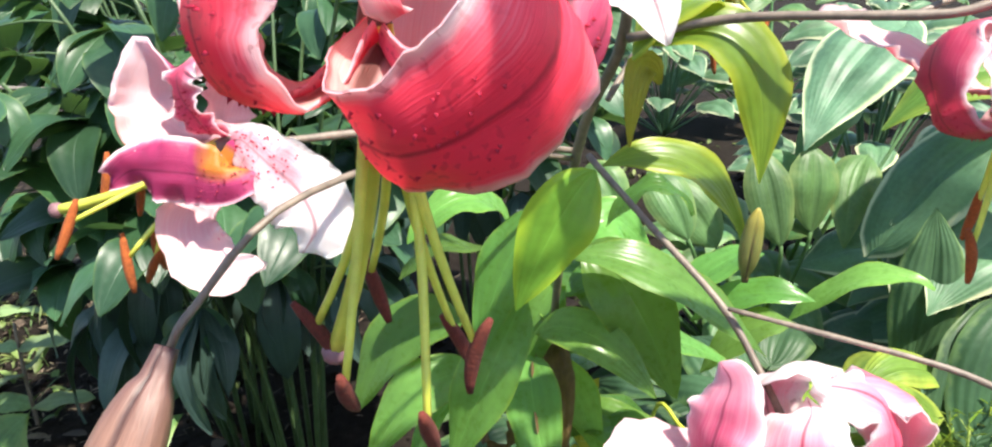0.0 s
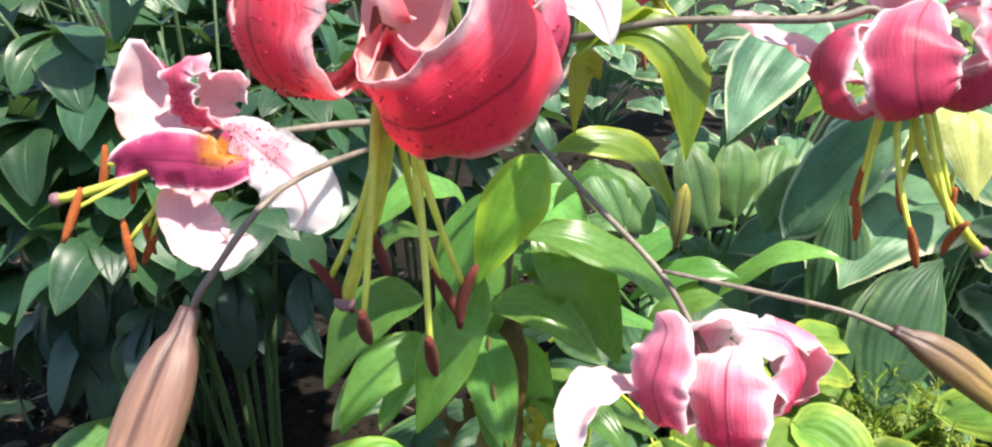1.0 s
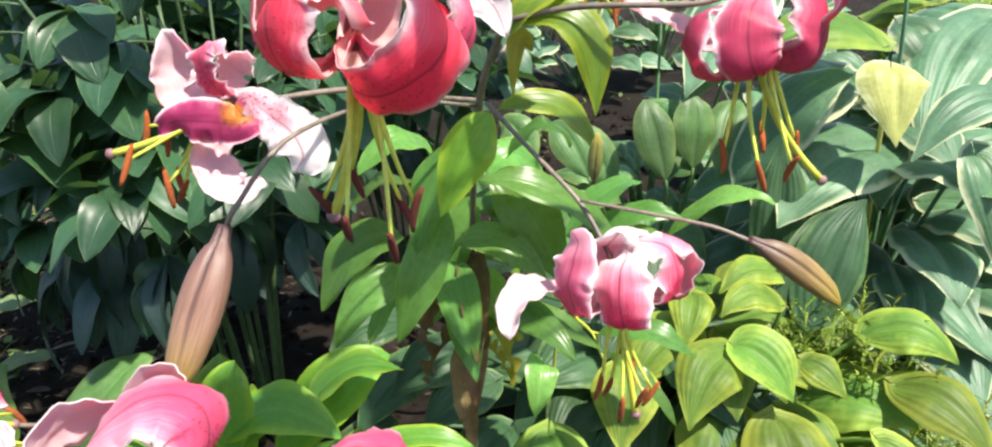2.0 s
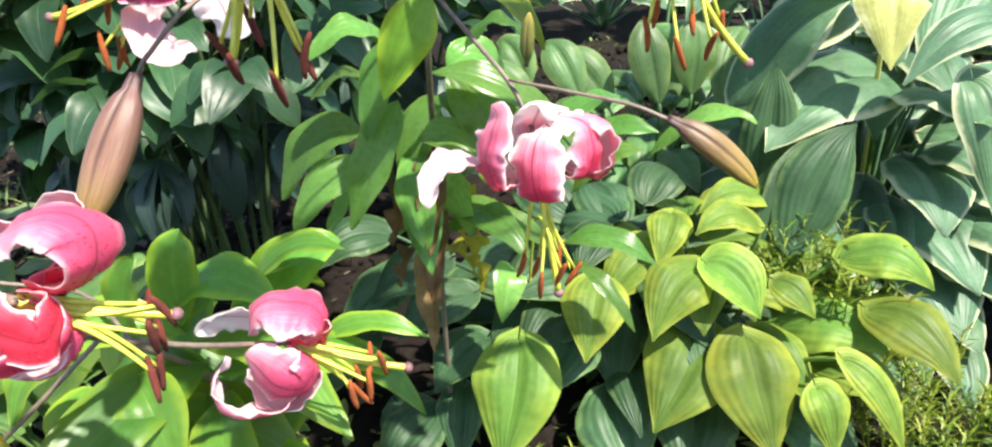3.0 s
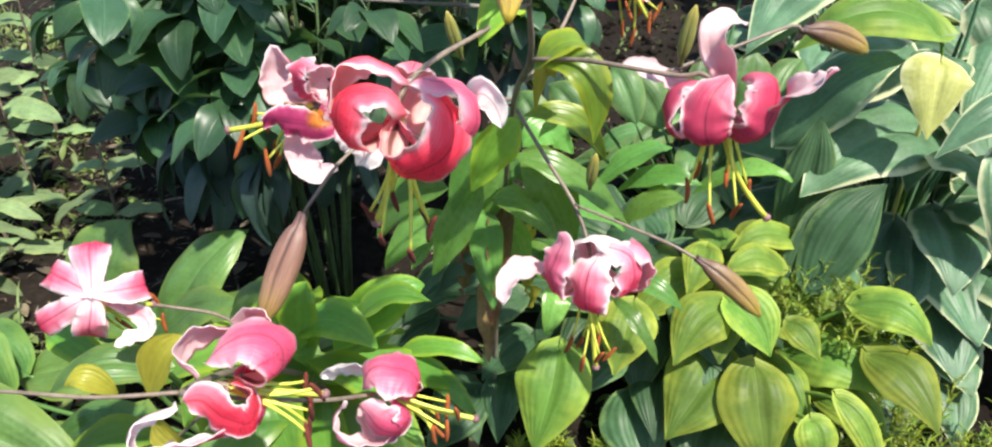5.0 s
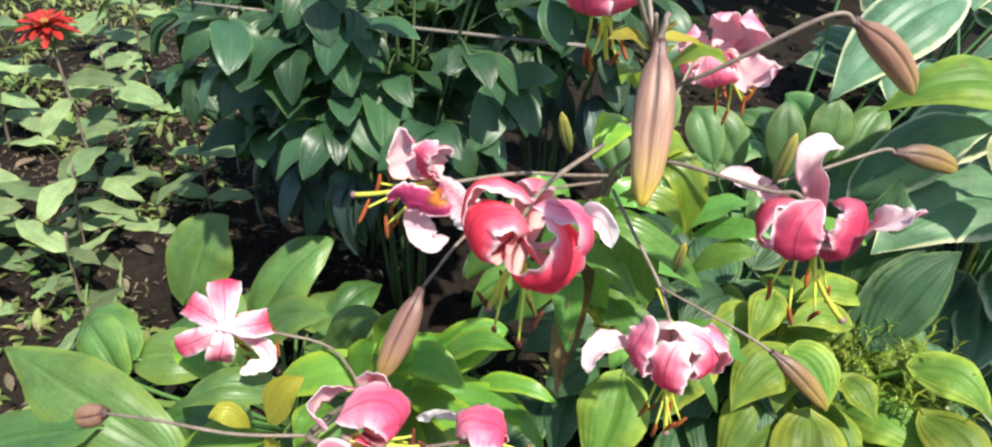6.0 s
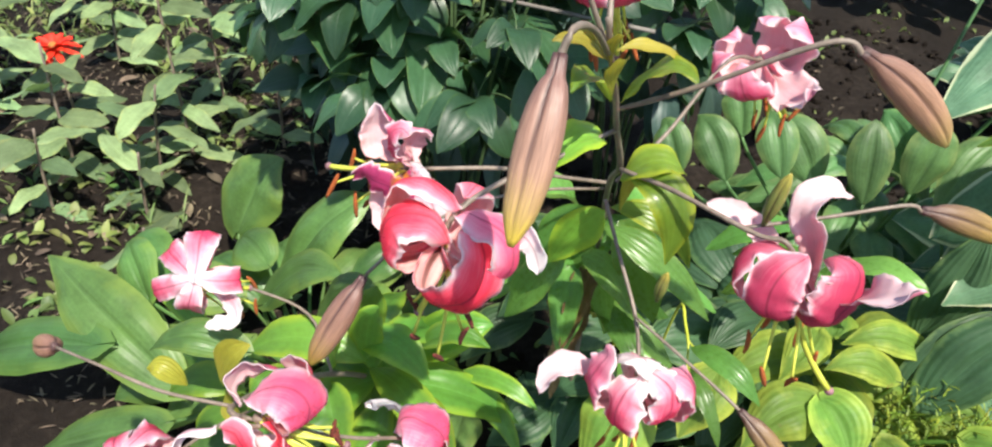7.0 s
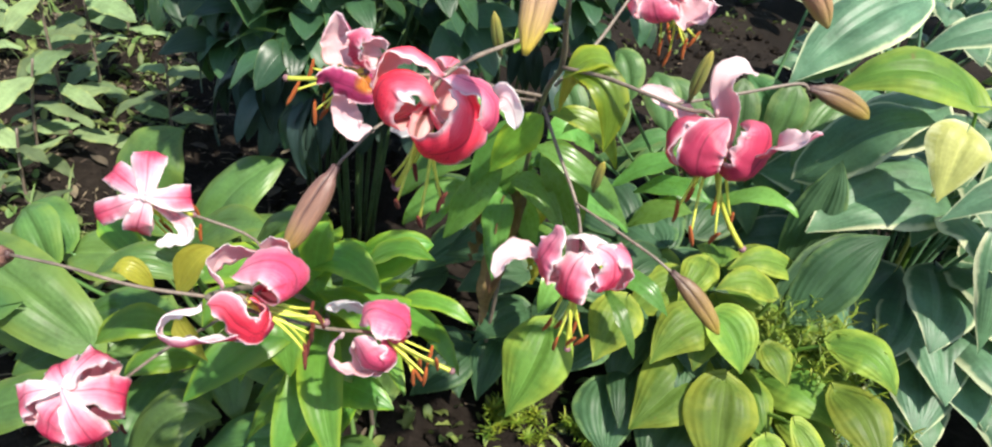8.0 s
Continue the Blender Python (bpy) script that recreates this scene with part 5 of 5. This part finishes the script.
hosta_leaf(hosta_far, (0.507, 1.260, 0.361), (0.510, 1.300, 0.486), 0.110, bow=.02, face=(.2,-1,.4))
hosta_leaf(hosta_far, (0.638, 1.240, 0.425), (0.602, 1.100, 0.251), 0.098, bow=.02, face=(.1,-1,.4))
hosta_leaf(hosta_far, (0.896, 1.700, 0.649), (0.589, 1.600, 0.667), 0.147, bow=.03)
hosta_leaf(hosta_far, (0.560, 1.800, 0.667), (0.438, 1.700, 0.590), 0.128, bow=.03)
hosta_leaf(hosta_far, (0.432, 1.150, 0.384), (0.405, 1.200, 0.508), 0.093, bow=.02, face=(0,-1,.7))
hosta_leaf(hosta_far, (0.357, 1.200, 0.362), (0.255, 1.250, 0.441), 0.117, bow=.02, face=(0,-1,.7))
hosta_leaf(hosta_far, (0.223, 1.120, 0.373), (0.145, 1.170, 0.450), 0.100, bow=.02, face=(0,-1,.7))
hosta_leaf(hosta_far, (0.302, 1.120, 0.409), (0.251, 1.180, 0.486), 0.092, bow=.02, face=(.1,-1,.7))
hosta_leaf(hosta_far, (0.146, 1.100, 0.371), (0.093, 1.140, 0.441), 0.087, bow=.02, face=(-.1,-1,.7))
hosta_leaf(hosta_far, (0.220, 1.250, 0.387), (0.168, 1.300, 0.459), 0.093, bow=.02, face=(-.1,-1,.7))
hosta_leaf(hosta_left, (-0.642, 0.860, 0.094), (-0.578, 0.950, 0.239), 0.139, bow=.02, face=(.2,-.6,.8))
hosta_leaf(hosta_left, (-0.451, 0.780, 0.125), (-0.324, 0.900, 0.280), 0.121, bow=.03, face=(-.2,-.6,.8))
hosta_leaf(hosta_left, (-0.384, 0.460, 0.219), (-0.669, 0.520, 0.284), 0.112, bow=.02, face=(-.3,-.5,1))
hosta_leaf(hosta_left, (-0.499, 0.440, 0.251), (-0.830, 0.380, 0.062), 0.092, bow=.02)
hosta_leaf(hosta_left, (-0.142, 0.400, 0.485), (-0.226, 0.360, 0.483), 0.040, bow=.015)
hosta_leaf(hosta_left, (-0.382, 0.420, 0.169), (-0.580, 0.340, 0.062), 0.079, bow=.02)
hosta_leaf(hosta_left, (-0.527, 0.560, 0.227), (-0.624, 0.620, 0.256), 0.081, bow=.02, face=(-.5,-.5,1))
hosta_leaf(hosta_left, (-0.168, 0.550, 0.353), (-0.100, 0.580, 0.438), 0.061, bow=.02, face=(0,-.6,1))
hosta_leaf(hosta_left, (-0.563, 0.620, 0.198), (-0.712, 0.680, 0.170), 0.098, bow=.03)
hosta_leaf(hosta_left, (-0.387, 0.660, 0.192), (-0.217, 0.660, 0.331), 0.078, bow=.03)
hosta_leaf(hosta_left, (-0.513, 0.520, 0.072), (-0.673, 0.580, 0.121), 0.122, bow=.04)
hosta_leaf(hosta_left, (-0.304, 0.520, 0.232), (-0.463, 0.500, 0.149), 0.068, bow=.03)
hosta_leaf(hosta_front, (-0.231, 0.360, 0.175), (-0.150, 0.420, 0.220), 0.076, bow=.03)
hosta_leaf(hosta_front, (-0.045, 0.470, 0.085), (0.075, 0.470, 0.120), 0.104, bow=.03)

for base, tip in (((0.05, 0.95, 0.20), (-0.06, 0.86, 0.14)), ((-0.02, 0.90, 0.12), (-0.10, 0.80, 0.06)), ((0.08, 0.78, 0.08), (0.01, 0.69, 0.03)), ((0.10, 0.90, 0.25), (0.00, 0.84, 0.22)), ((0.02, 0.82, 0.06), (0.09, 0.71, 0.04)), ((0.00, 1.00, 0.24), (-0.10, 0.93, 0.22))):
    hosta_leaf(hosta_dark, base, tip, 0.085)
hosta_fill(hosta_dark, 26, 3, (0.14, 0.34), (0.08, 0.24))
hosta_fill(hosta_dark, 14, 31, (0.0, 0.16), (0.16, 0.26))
hosta_fill(hosta_lime, 9, 32, (0.02, 0.14), (0.20, 0.28), (0.10, 0.14))
hosta_fill(hosta_pale, 12, 33, (0.0, 0.16), (0.28, 0.46), (0.15, 0.2))
hosta_fill(hosta_far, 12, 34, (0.0, 0.16), (0.2, 0.34))
hosta_fill(hosta_lime, 10, 4, (0.2, 0.36), (0.10, 0.2), arc=(-60, 60))
hosta_fill(hosta_pale, 30, 5, (0.14, 0.36), (0.14, 0.44), (0.15, 0.22))
hosta_fill(hosta_pale, 26, 16, (0.22, 0.46), (0.05, 0.26), (0.14, 0.2), arc=(170, 330))
hosta_fill(hosta_pale, 30, 15, (0.16, 0.34), (0.06, 0.26), (0.15, 0.21))
hosta_fill(hosta_far, 30, 6, (0.10, 0.26), (0.10, 0.30), (0.12, 0.17))
hosta_fill(hosta_left, 20, 7, (0.12, 0.30), (0.08, 0.22), (0.12, 0.18))
hosta_fill(hosta_front, 11, 8, (0.10, 0.22), (0.06, 0.16), (0.11, 0.15), arc=(100, 300))
back = [((1.35, 1.65, 0.0), HOSTA_PALE, 61), ((1.0, 2.3, 0.0), HOSTA_PALE, 62), ((0.55, 3.3, 0.0), HOSTA_PALE, 63), ((1.45, 0.95, 0.0), HOSTA_LIME, 64), ((1.8, 2.6, 0.0), HOSTA_LIME, 65), ((0.05, 3.5, 0.0), HOSTA_FAR, 66), ((0.95, 3.5, 0.0), HOSTA_FAR, 67), ((1.5, 3.6, 0.0), HOSTA_PALE, 68), ((-0.5, 3.6, 0.0), HOSTA_FAR, 69), ((1.6, 1.9, 0.0), HOSTA_PALE, 70)]
for at, skin, sd in back:
    p = hosta_plant("broad-leaved hosta further back in the bed", at, skin)
    hosta_fill(p, 34, sd, (0.12, 0.42), (0.12, 0.52), (0.15, 0.22))
    settle(p)
for p in (hosta_lime, hosta_dark, hosta_pale, hosta_far, hosta_left, hosta_front):
    settle(p)


# ---- peonies ----
def leaflet_mesh(name, mat, L=0.10, W=0.036, droop=0.015, fold=0.35, seed=0):
    n = 11
    spine = bezier((0, 0, 0), (0, L * 0.5, droop * 1.2), (0, L, -droop), n)
    half = np.array([max(0.0005, W / 2 * leaf_width(s, 0.48, 0.68)) for s in np.linspace(0, 1, n)])
    P, UV, F, _ = blade(spine, half, (0, 0, 1), 3, 0.0, fold, 0.0025, 1.5, seed)
    me = bpy.data.meshes.new(name)
    me.from_pydata([tuple(p) for p in P], [], F)
    me.materials.append(mat)
    lay = me.uv_layers.new(name="UVMap")
    for lp, d in zip(me.loops, lay.data):
        d.uv = UV[lp.vertex_index]
    me.polygons.foreach_set("use_smooth", np.ones(len(me.polygons), dtype=bool))
    me.update()
    return me


PEONY = [leaflet_mesh("peony_leaflet", PEONY_LEAF, 0.108, 0.056, 0.016, 0.12, 1), leaflet_mesh("peony_leaflet", PEONY_LEAF, 0.090, 0.050, 0.024, 0.16, 2), leaflet_mesh("peony_leaflet", PEONY_SHADED, 0.135, 0.046, 0.03, 0.25, 3)]


def peony_bush(at, height, radius, leaves, seed, label):
    """A bushy peony: arching stems, each with several compound leaves of narrow leaflets."""
    r = random.Random(seed)
    bush = thing("peony_bush", label, "peony", at, "peonies")
    o = np.array(at, float)
    made = 0
    stems = max(5, leaves // 26)
    for i in range(stems):
        a = 2 * math.pi * (i + r.uniform(-0.3, 0.3)) / stems
        lean = radius * r.uniform(0.25, 0.8)
        top = o + np.array((math.cos(a) * lean, math.sin(a) * lean, height * r.uniform(0.8, 1.0)))
        line = bezier(o + np.array((math.cos(a), math.sin(a), 0)) * 0.03, o + np.array((math.cos(a) * lean * 0.35, math.sin(a) * lean * 0.35, height * 0.6)), top, 14)
        P, UV, F = tube(line, np.linspace(0.0045, 0.0022, 14), 6)
        q = mesh_object("stem", P - o, F, [PEONY_STEM], UV, None, bush)
        per = leaves // stems
        groups = max(1, per // 5)
        for g in range(groups):
            s = 0.44 + 0.56 * (g + r.random()) / groups
            node = line[min(13, int(s * 13))]
            b = a + r.uniform(-1.3, 1.3)
            out = np.array((math.cos(b), math.sin(b), r.uniform(-0.1, 0.5)))
            reach = r.uniform(0.05, 0.11)
            hub = node + out * reach
            P, UV, F = tube(bezier(node, node + out * reach * 0.5 + np.array((0, 0, 0.012)), hub, 6), np.linspace(0.0018, 0.0012, 6), 5)
            mesh_object("leaf_stalk", P - o, F, [PEONY_STEM], UV, None, bush)
            for j in range(5):
                c = b + (j - 2) * 0.55 + r.uniform(-0.2, 0.2)
                # most low leaflets are narrower and carry the shade in their colour
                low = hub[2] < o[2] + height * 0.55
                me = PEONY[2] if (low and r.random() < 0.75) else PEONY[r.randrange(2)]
                pitch = r.uniform(-75, -30) if low else r.uniform(-45, 15)
                # yaw first, then pitch about the leaflet's own side
                m = Matrix.Translation(Vector(hub - o)) @ Matrix.Rotation(c - math.pi / 2, 4, "Z") @ Matrix.Rotation(radians(pitch), 4, "X") @ Matrix.Rotation(radians(r.uniform(-35, 35)), 4, "Y") @ Matrix.Scale(r.uniform(0.75, 1.2), 4)
                leaf = new("leaf", me)
                leaf.parent = bush
                leaf.matrix_basis = m
                made += 1
    return bush


first_peony = peony_bush((-0.26, 1.06, 0.0), 0.86, 0.34, 295, 3, "dense dark green peony bush with narrow glossy leaflets")
P, UV, F = tube(bezier((-0.50, 0.89, 0.685), (-0.22, 1.00, 0.640), (0.06, 1.10, 0.605), 12) - np.array((-0.26, 1.06, 0.0)), np.linspace(0.0022, 0.0034, 12), 7)
mesh_object("dry_stem", P, F, [plain("dry_stalk", (0.15, 0.135, 0.12), 0.8, 150, 0.4)], UV, None, first_peony, "dry grey leafless stem")
peony_bush((-0.42, 1.20, 0.0), 0.72, 0.40, 295, 13, "dark green peony bush with drooping lower leaves, their skylit shade coloured blue-green")
peony_bush((-0.72, 1.72, 0.0), 0.80, 0.40, 260, 4, "dark green peony bush behind the lilies")
peony_bush((-0.05, 1.45, 0.0), 0.84, 0.36, 280, 5, "dark green peony bush behind the lilies")
peony_bush((-0.52, 1.42, 0.0), 0.94, 0.34, 290, 23, "tall dark green peony bush with glossy leaflets")
peony_bush((-0.25, 2.3, 0.0), 1.0, 0.6, 280, 6, "dark green peony bush further back")
peony_bush((-1.3, 3.0, 0.0), 1.0, 0.7, 280, 8, "dark green peony bush further back")
peony_bush((0.5, 4.4, 0.0), 1.1, 0.8, 280, 7, "dark green bush at the back of the bed")


# ---- fine ferny foliage ----
def tuft(at, radius, height, stems, seed, label):
    """A soft clump of thread-leaved shoots."""
    r = np.random.RandomState(seed)
    pieces = []
    o = np.array(at, float)
    for i in range(stems):
        a, d = r.uniform(0, 6.28), radius * math.sqrt(r.rand())
        root = o + np.array((math.cos(a) * d * 0.6, math.sin(a) * d * 0.6, 0))
        top = o + np.array((math.cos(a) * d, math.sin(a) * d, height * r.uniform(0.7, 1.1)))
        line = bezier(root, (root + top) / 2 + r.randn(3) * 0.01, top, 7)
        q, uv, f = tube(line, np.linspace(0.0012, 0.0006, 7), 4)
        pieces.append((q, uv, f, 0))
        for k in range(32):
            s = 0.40 + 0.60 * k / 31
            c = line[min(6, int(s * 6))] * (1 - (s * 6) % 1) + line[min(6, int(s * 6) + 1)] * ((s * 6) % 1)
            w = unit(np.array((math.cos(k * 2.4), math.sin(k * 2.4), 0.5 + 0.5 * r.rand())))
            sd = unit(np.cross(w, (0.2, 0.3, 1))) * 0.0016
            L = 0.024 * r.uniform(0.6, 1.2)
            p = np.array([c - sd, c + sd, c + w * L * 0.6 + sd * 0.9, c + w * L + np.array((0, 0, -0.003)), c + w * L * 0.6 - sd * 0.9])
            pieces.append((p, [(0, 0)] * 5, [(0, 1, 2, 3, 4)], 0))
    P, UV, F, S = joined(pieces)
    return tagged(mesh_object("ferny_foliage", P, F, [TUFT], UV), label, "foliage", kind="stuff")


tuft((0.59, 0.87, 0.02), 0.06, 0.26, 20, 1, "bright yellow-green thread-leaved foliage among the hosta leaves")
tuft((0.66, 0.86, 0.02), 0.08, 0.27, 24, 12, "bright yellow-green thread-leaved foliage among the hosta leaves")
tuft((0.74, 0.74, 0.0), 0.12, 0.16, 34, 2, "bright yellow-green thread-leaved foliage beside the hosta")
tuft((0.585, 0.76, 0.0), 0.05, 0.12, 14, 3, "bright green thread-leaved foliage among the hosta leaves")
tuft((0.31, 0.745, 0.0), 0.05, 0.06, 12, 4, "low thread-leaved foliage on the soil")
tuft((0.20, 0.70, 0.0), 0.06, 0.05, 12, 14, "low thread-leaved foliage on the soil")
tuft((0.92, 0.70, 0.0), 0.14, 0.14, 36, 5, "low thread-leaved foliage beside the hosta")


# ---- zinnia and weeds ----
def zinnia(at, height, seed, head=True, lean=(0, 0), label="leafy zinnia plant with opposite grey-green leaves", petal=RED_PETAL, bloom="ragged bright red zinnia flower head"):
    r = random.Random(seed)
    z = thing("zinnia_plant", label, "zinnia", at, "zinnias")
    o = np.array(at, float)
    top = np.array((lean[0], lean[1], height))
    line = bezier((0, 0, -0.02), (lean[0] * 0.2, lean[1] * 0.2, height * 0.5), top, 14)
    P, UV, F = tube(line, np.linspace(0.0042, 0.0026, 14), 7)
    mesh_object("stem", P, F, [STEM], UV, None, z)
    n = int(height / 0.055)
    for i in range(n):
        s = (i + 1) / (n + 0.6)
        node = line[int(s * 13)]
        a = i * math.pi / 2 + r.uniform(-0.3, 0.3)
        for k in (0, math.pi):
            w = np.array((math.cos(a + k), math.sin(a + k), 0))
            L = r.uniform(0.095, 0.165)
            simple_leaf("leaf", z, node, node + w * L + np.array((0, 0, r.uniform(-0.04, 0.03))), L * r.uniform(0.30, 0.42), 0.008, (r.uniform(-0.5, 0.5), r.uniform(-0.7, 0.2), 1), WEED_LEAF, 11, 3, 0.42, 0.6, -0.1, 0.12, 0.004, 2.0)
    if head:
        core = mesh_object("flower_head", *(lambda t: (t[0], t[2], [ZINNIA_CORE], t[1]))(ellipsoid(top + np.array((0, 0, 0.008)), (0, 0, 1), 0.02, 0.011, 7, 12)), None, z, bloom)
        for i in range(34):
            a = i * 2.4
            up = 0.75 - 1.3 * (i / 34)
            w = np.array((math.cos(a), math.sin(a), up))
            L = 0.036 + 0.026 * i / 34
            b = top + unit(w * (1, 1, 0.3)) * 0.006 + np.array((0, 0, 0.006))
            sp = bezier(b, b + unit(w) * L * 0.6, b + unit(w) * L + np.array((0, 0, -0.004)), 6)
            hf = np.array([0.0085 * leaf_width(0.12 + 0.8 * q, 0.6, 0.7) for q in np.linspace(0, 1, 6)])
            P, UV, F, _ = blade(sp, hf, (0, 0, 1), 2, 0.3)
            mesh_object("petal", P, F, [petal], UV, None, core)
    return z


zinnia((-1.31, 1.02, 0.0), 0.236, 1, True, (-0.02, 0.02), "zinnia plant with a ragged bright red flower head")
zinnia((-1.02, 1.10, 0.0), 0.486, 2, True, (-0.042, 0.05), "tall zinnia plant with a dark red flower head", DARK_PETAL, "double dark red zinnia flower head")
zinnia((-1.22, 0.92, 0.0), 0.30, 3, False, (-0.04, 0.05))
zinnia((-1.00, 0.98, 0.0), 0.26, 4, False, (0.03, 0.03))
zinnia((-1.55, 1.35, 0.0), 0.42, 5, False, (0.05, 0.06))
zinnia((-1.30, 1.65, 0.0), 0.44, 6, False, (0.04, 0.0))
zinnia((-1.75, 1.10, 0.0), 0.30, 7, False, (0.0, 0.05))
zinnia((-1.05, 1.75, 0.0), 0.40, 8, False, (0.0, 0.05))
zinnia((-1.45, 0.80, 0.0), 0.24, 9, False, (0.0, 0.03))
zinnia((-1.62, 1.00, 0.0), 0.28, 10, False, (0.02, 0.02))
zinnia((-0.86, 1.25, 0.0), 0.20, 11, False, (0.0, 0.02))
zinnia((-1.85, 1.5, 0.0), 0.42, 12, False, (0.0, 0.02))
zinnia((-1.6, 1.9, 0.0), 0.46, 14, False, (0.0, 0.02))
for i, (x, y, h) in enumerate(((-1.12, 0.78, 0.22), (-0.92, 0.86, 0.18), (-1.35, 0.62, 0.24), (-1.15, 1.35, 0.34), (-0.78, 0.72, 0.14))):
    zinnia((x, y, 0.0), h, 40 + i, False, (0.02 - 0.01 * (i % 4), 0.02))


def scatter_blades(name, label, mat, count, area, L, W, seed, flat=False, skip=None):
    r = np.random.RandomState(seed)
    pieces = []
    for i in range(count):
        x, y = r.uniform(area[0], area[1]), r.uniform(area[2], area[3])
        if skip and skip(x, y):
            continue
        z = ground_height(x, y)
        l, w = L * r.uniform(0.5, 1.3), W * r.uniform(0.6, 1.3)
        a = r.uniform(0, 6.28)
        way = np.array((math.cos(a), math.sin(a), 0.06 if flat else r.uniform(0.3, 1.6)))
        root = np.array((x, y, z + (0.004 + 0.006 * r.rand() if flat else -0.002)))
        tipp = root + unit(way) * l
        if not flat:
            tipp[2] -= l * 0.15
        sp = bezier(root, (root + tipp) / 2 + np.array((0, 0, l * (0.06 if flat else 0.2))), tipp, 5)
        hf = np.array([max(0.0003, w / 2 * leaf_width(q, 0.45, 0.8)) for q in np.linspace(0, 1, 5)])
        P, UV, F, _ = blade(sp, hf, (0.1, 0.2, 1), 1, 0.2 + 0.3 * r.rand())
        pieces.append((P, UV, F, 0))
    P, UV, F, S = joined(pieces)
    return tagged(mesh_object(name, P, F, [mat], UV), label, "weeds" if not flat else "litter", kind="stuff")


near_patch = lambda x, y: noise.noise((x * 2.3, y * 2.3, 5.0)) < -0.08
scatter_blades("low_weeds", "small green weeds growing on the soil", GRASS, 4300, (-2.4, -0.5, 0.5, 3.2), 0.044, 0.017, 1, False, near_patch)
scatter_blades("grass", "thin grass blades on the soil", GRASS, 2200, (-2.6, -0.7, 0.8, 4.0), 0.09, 0.004, 2, False, near_patch)
scatter_blades("low_weeds", "small weeds on the soil under the lilies", GRASS, 1000, (-0.4, 1.1, 0.4, 0.95), 0.034, 0.016, 3)
scatter_blades("low_weeds", "small weeds on bare soil", GRASS, 420, (0.1, 0.9, 1.5, 3.2), 0.03, 0.015, 4, False, near_patch)
scatter_blades("dry_litter", "dry leaf scraps and straw on the soil", LITTER, 6000, (-2.2, -0.3, 0.4, 2.8), 0.022, 0.0038, 5, True)
scatter_blades("dry_litter", "fallen yellowed leaves on the soil", LITTER, 110, (-1.7, -0.4, 0.5, 2.2), 0.055, 0.026, 7, True)
scatter_blades("dry_litter", "dry scraps on the soil", LITTER, 260, (-0.3, 0.9, 0.5, 2.9), 0.026, 0.005, 6, True)
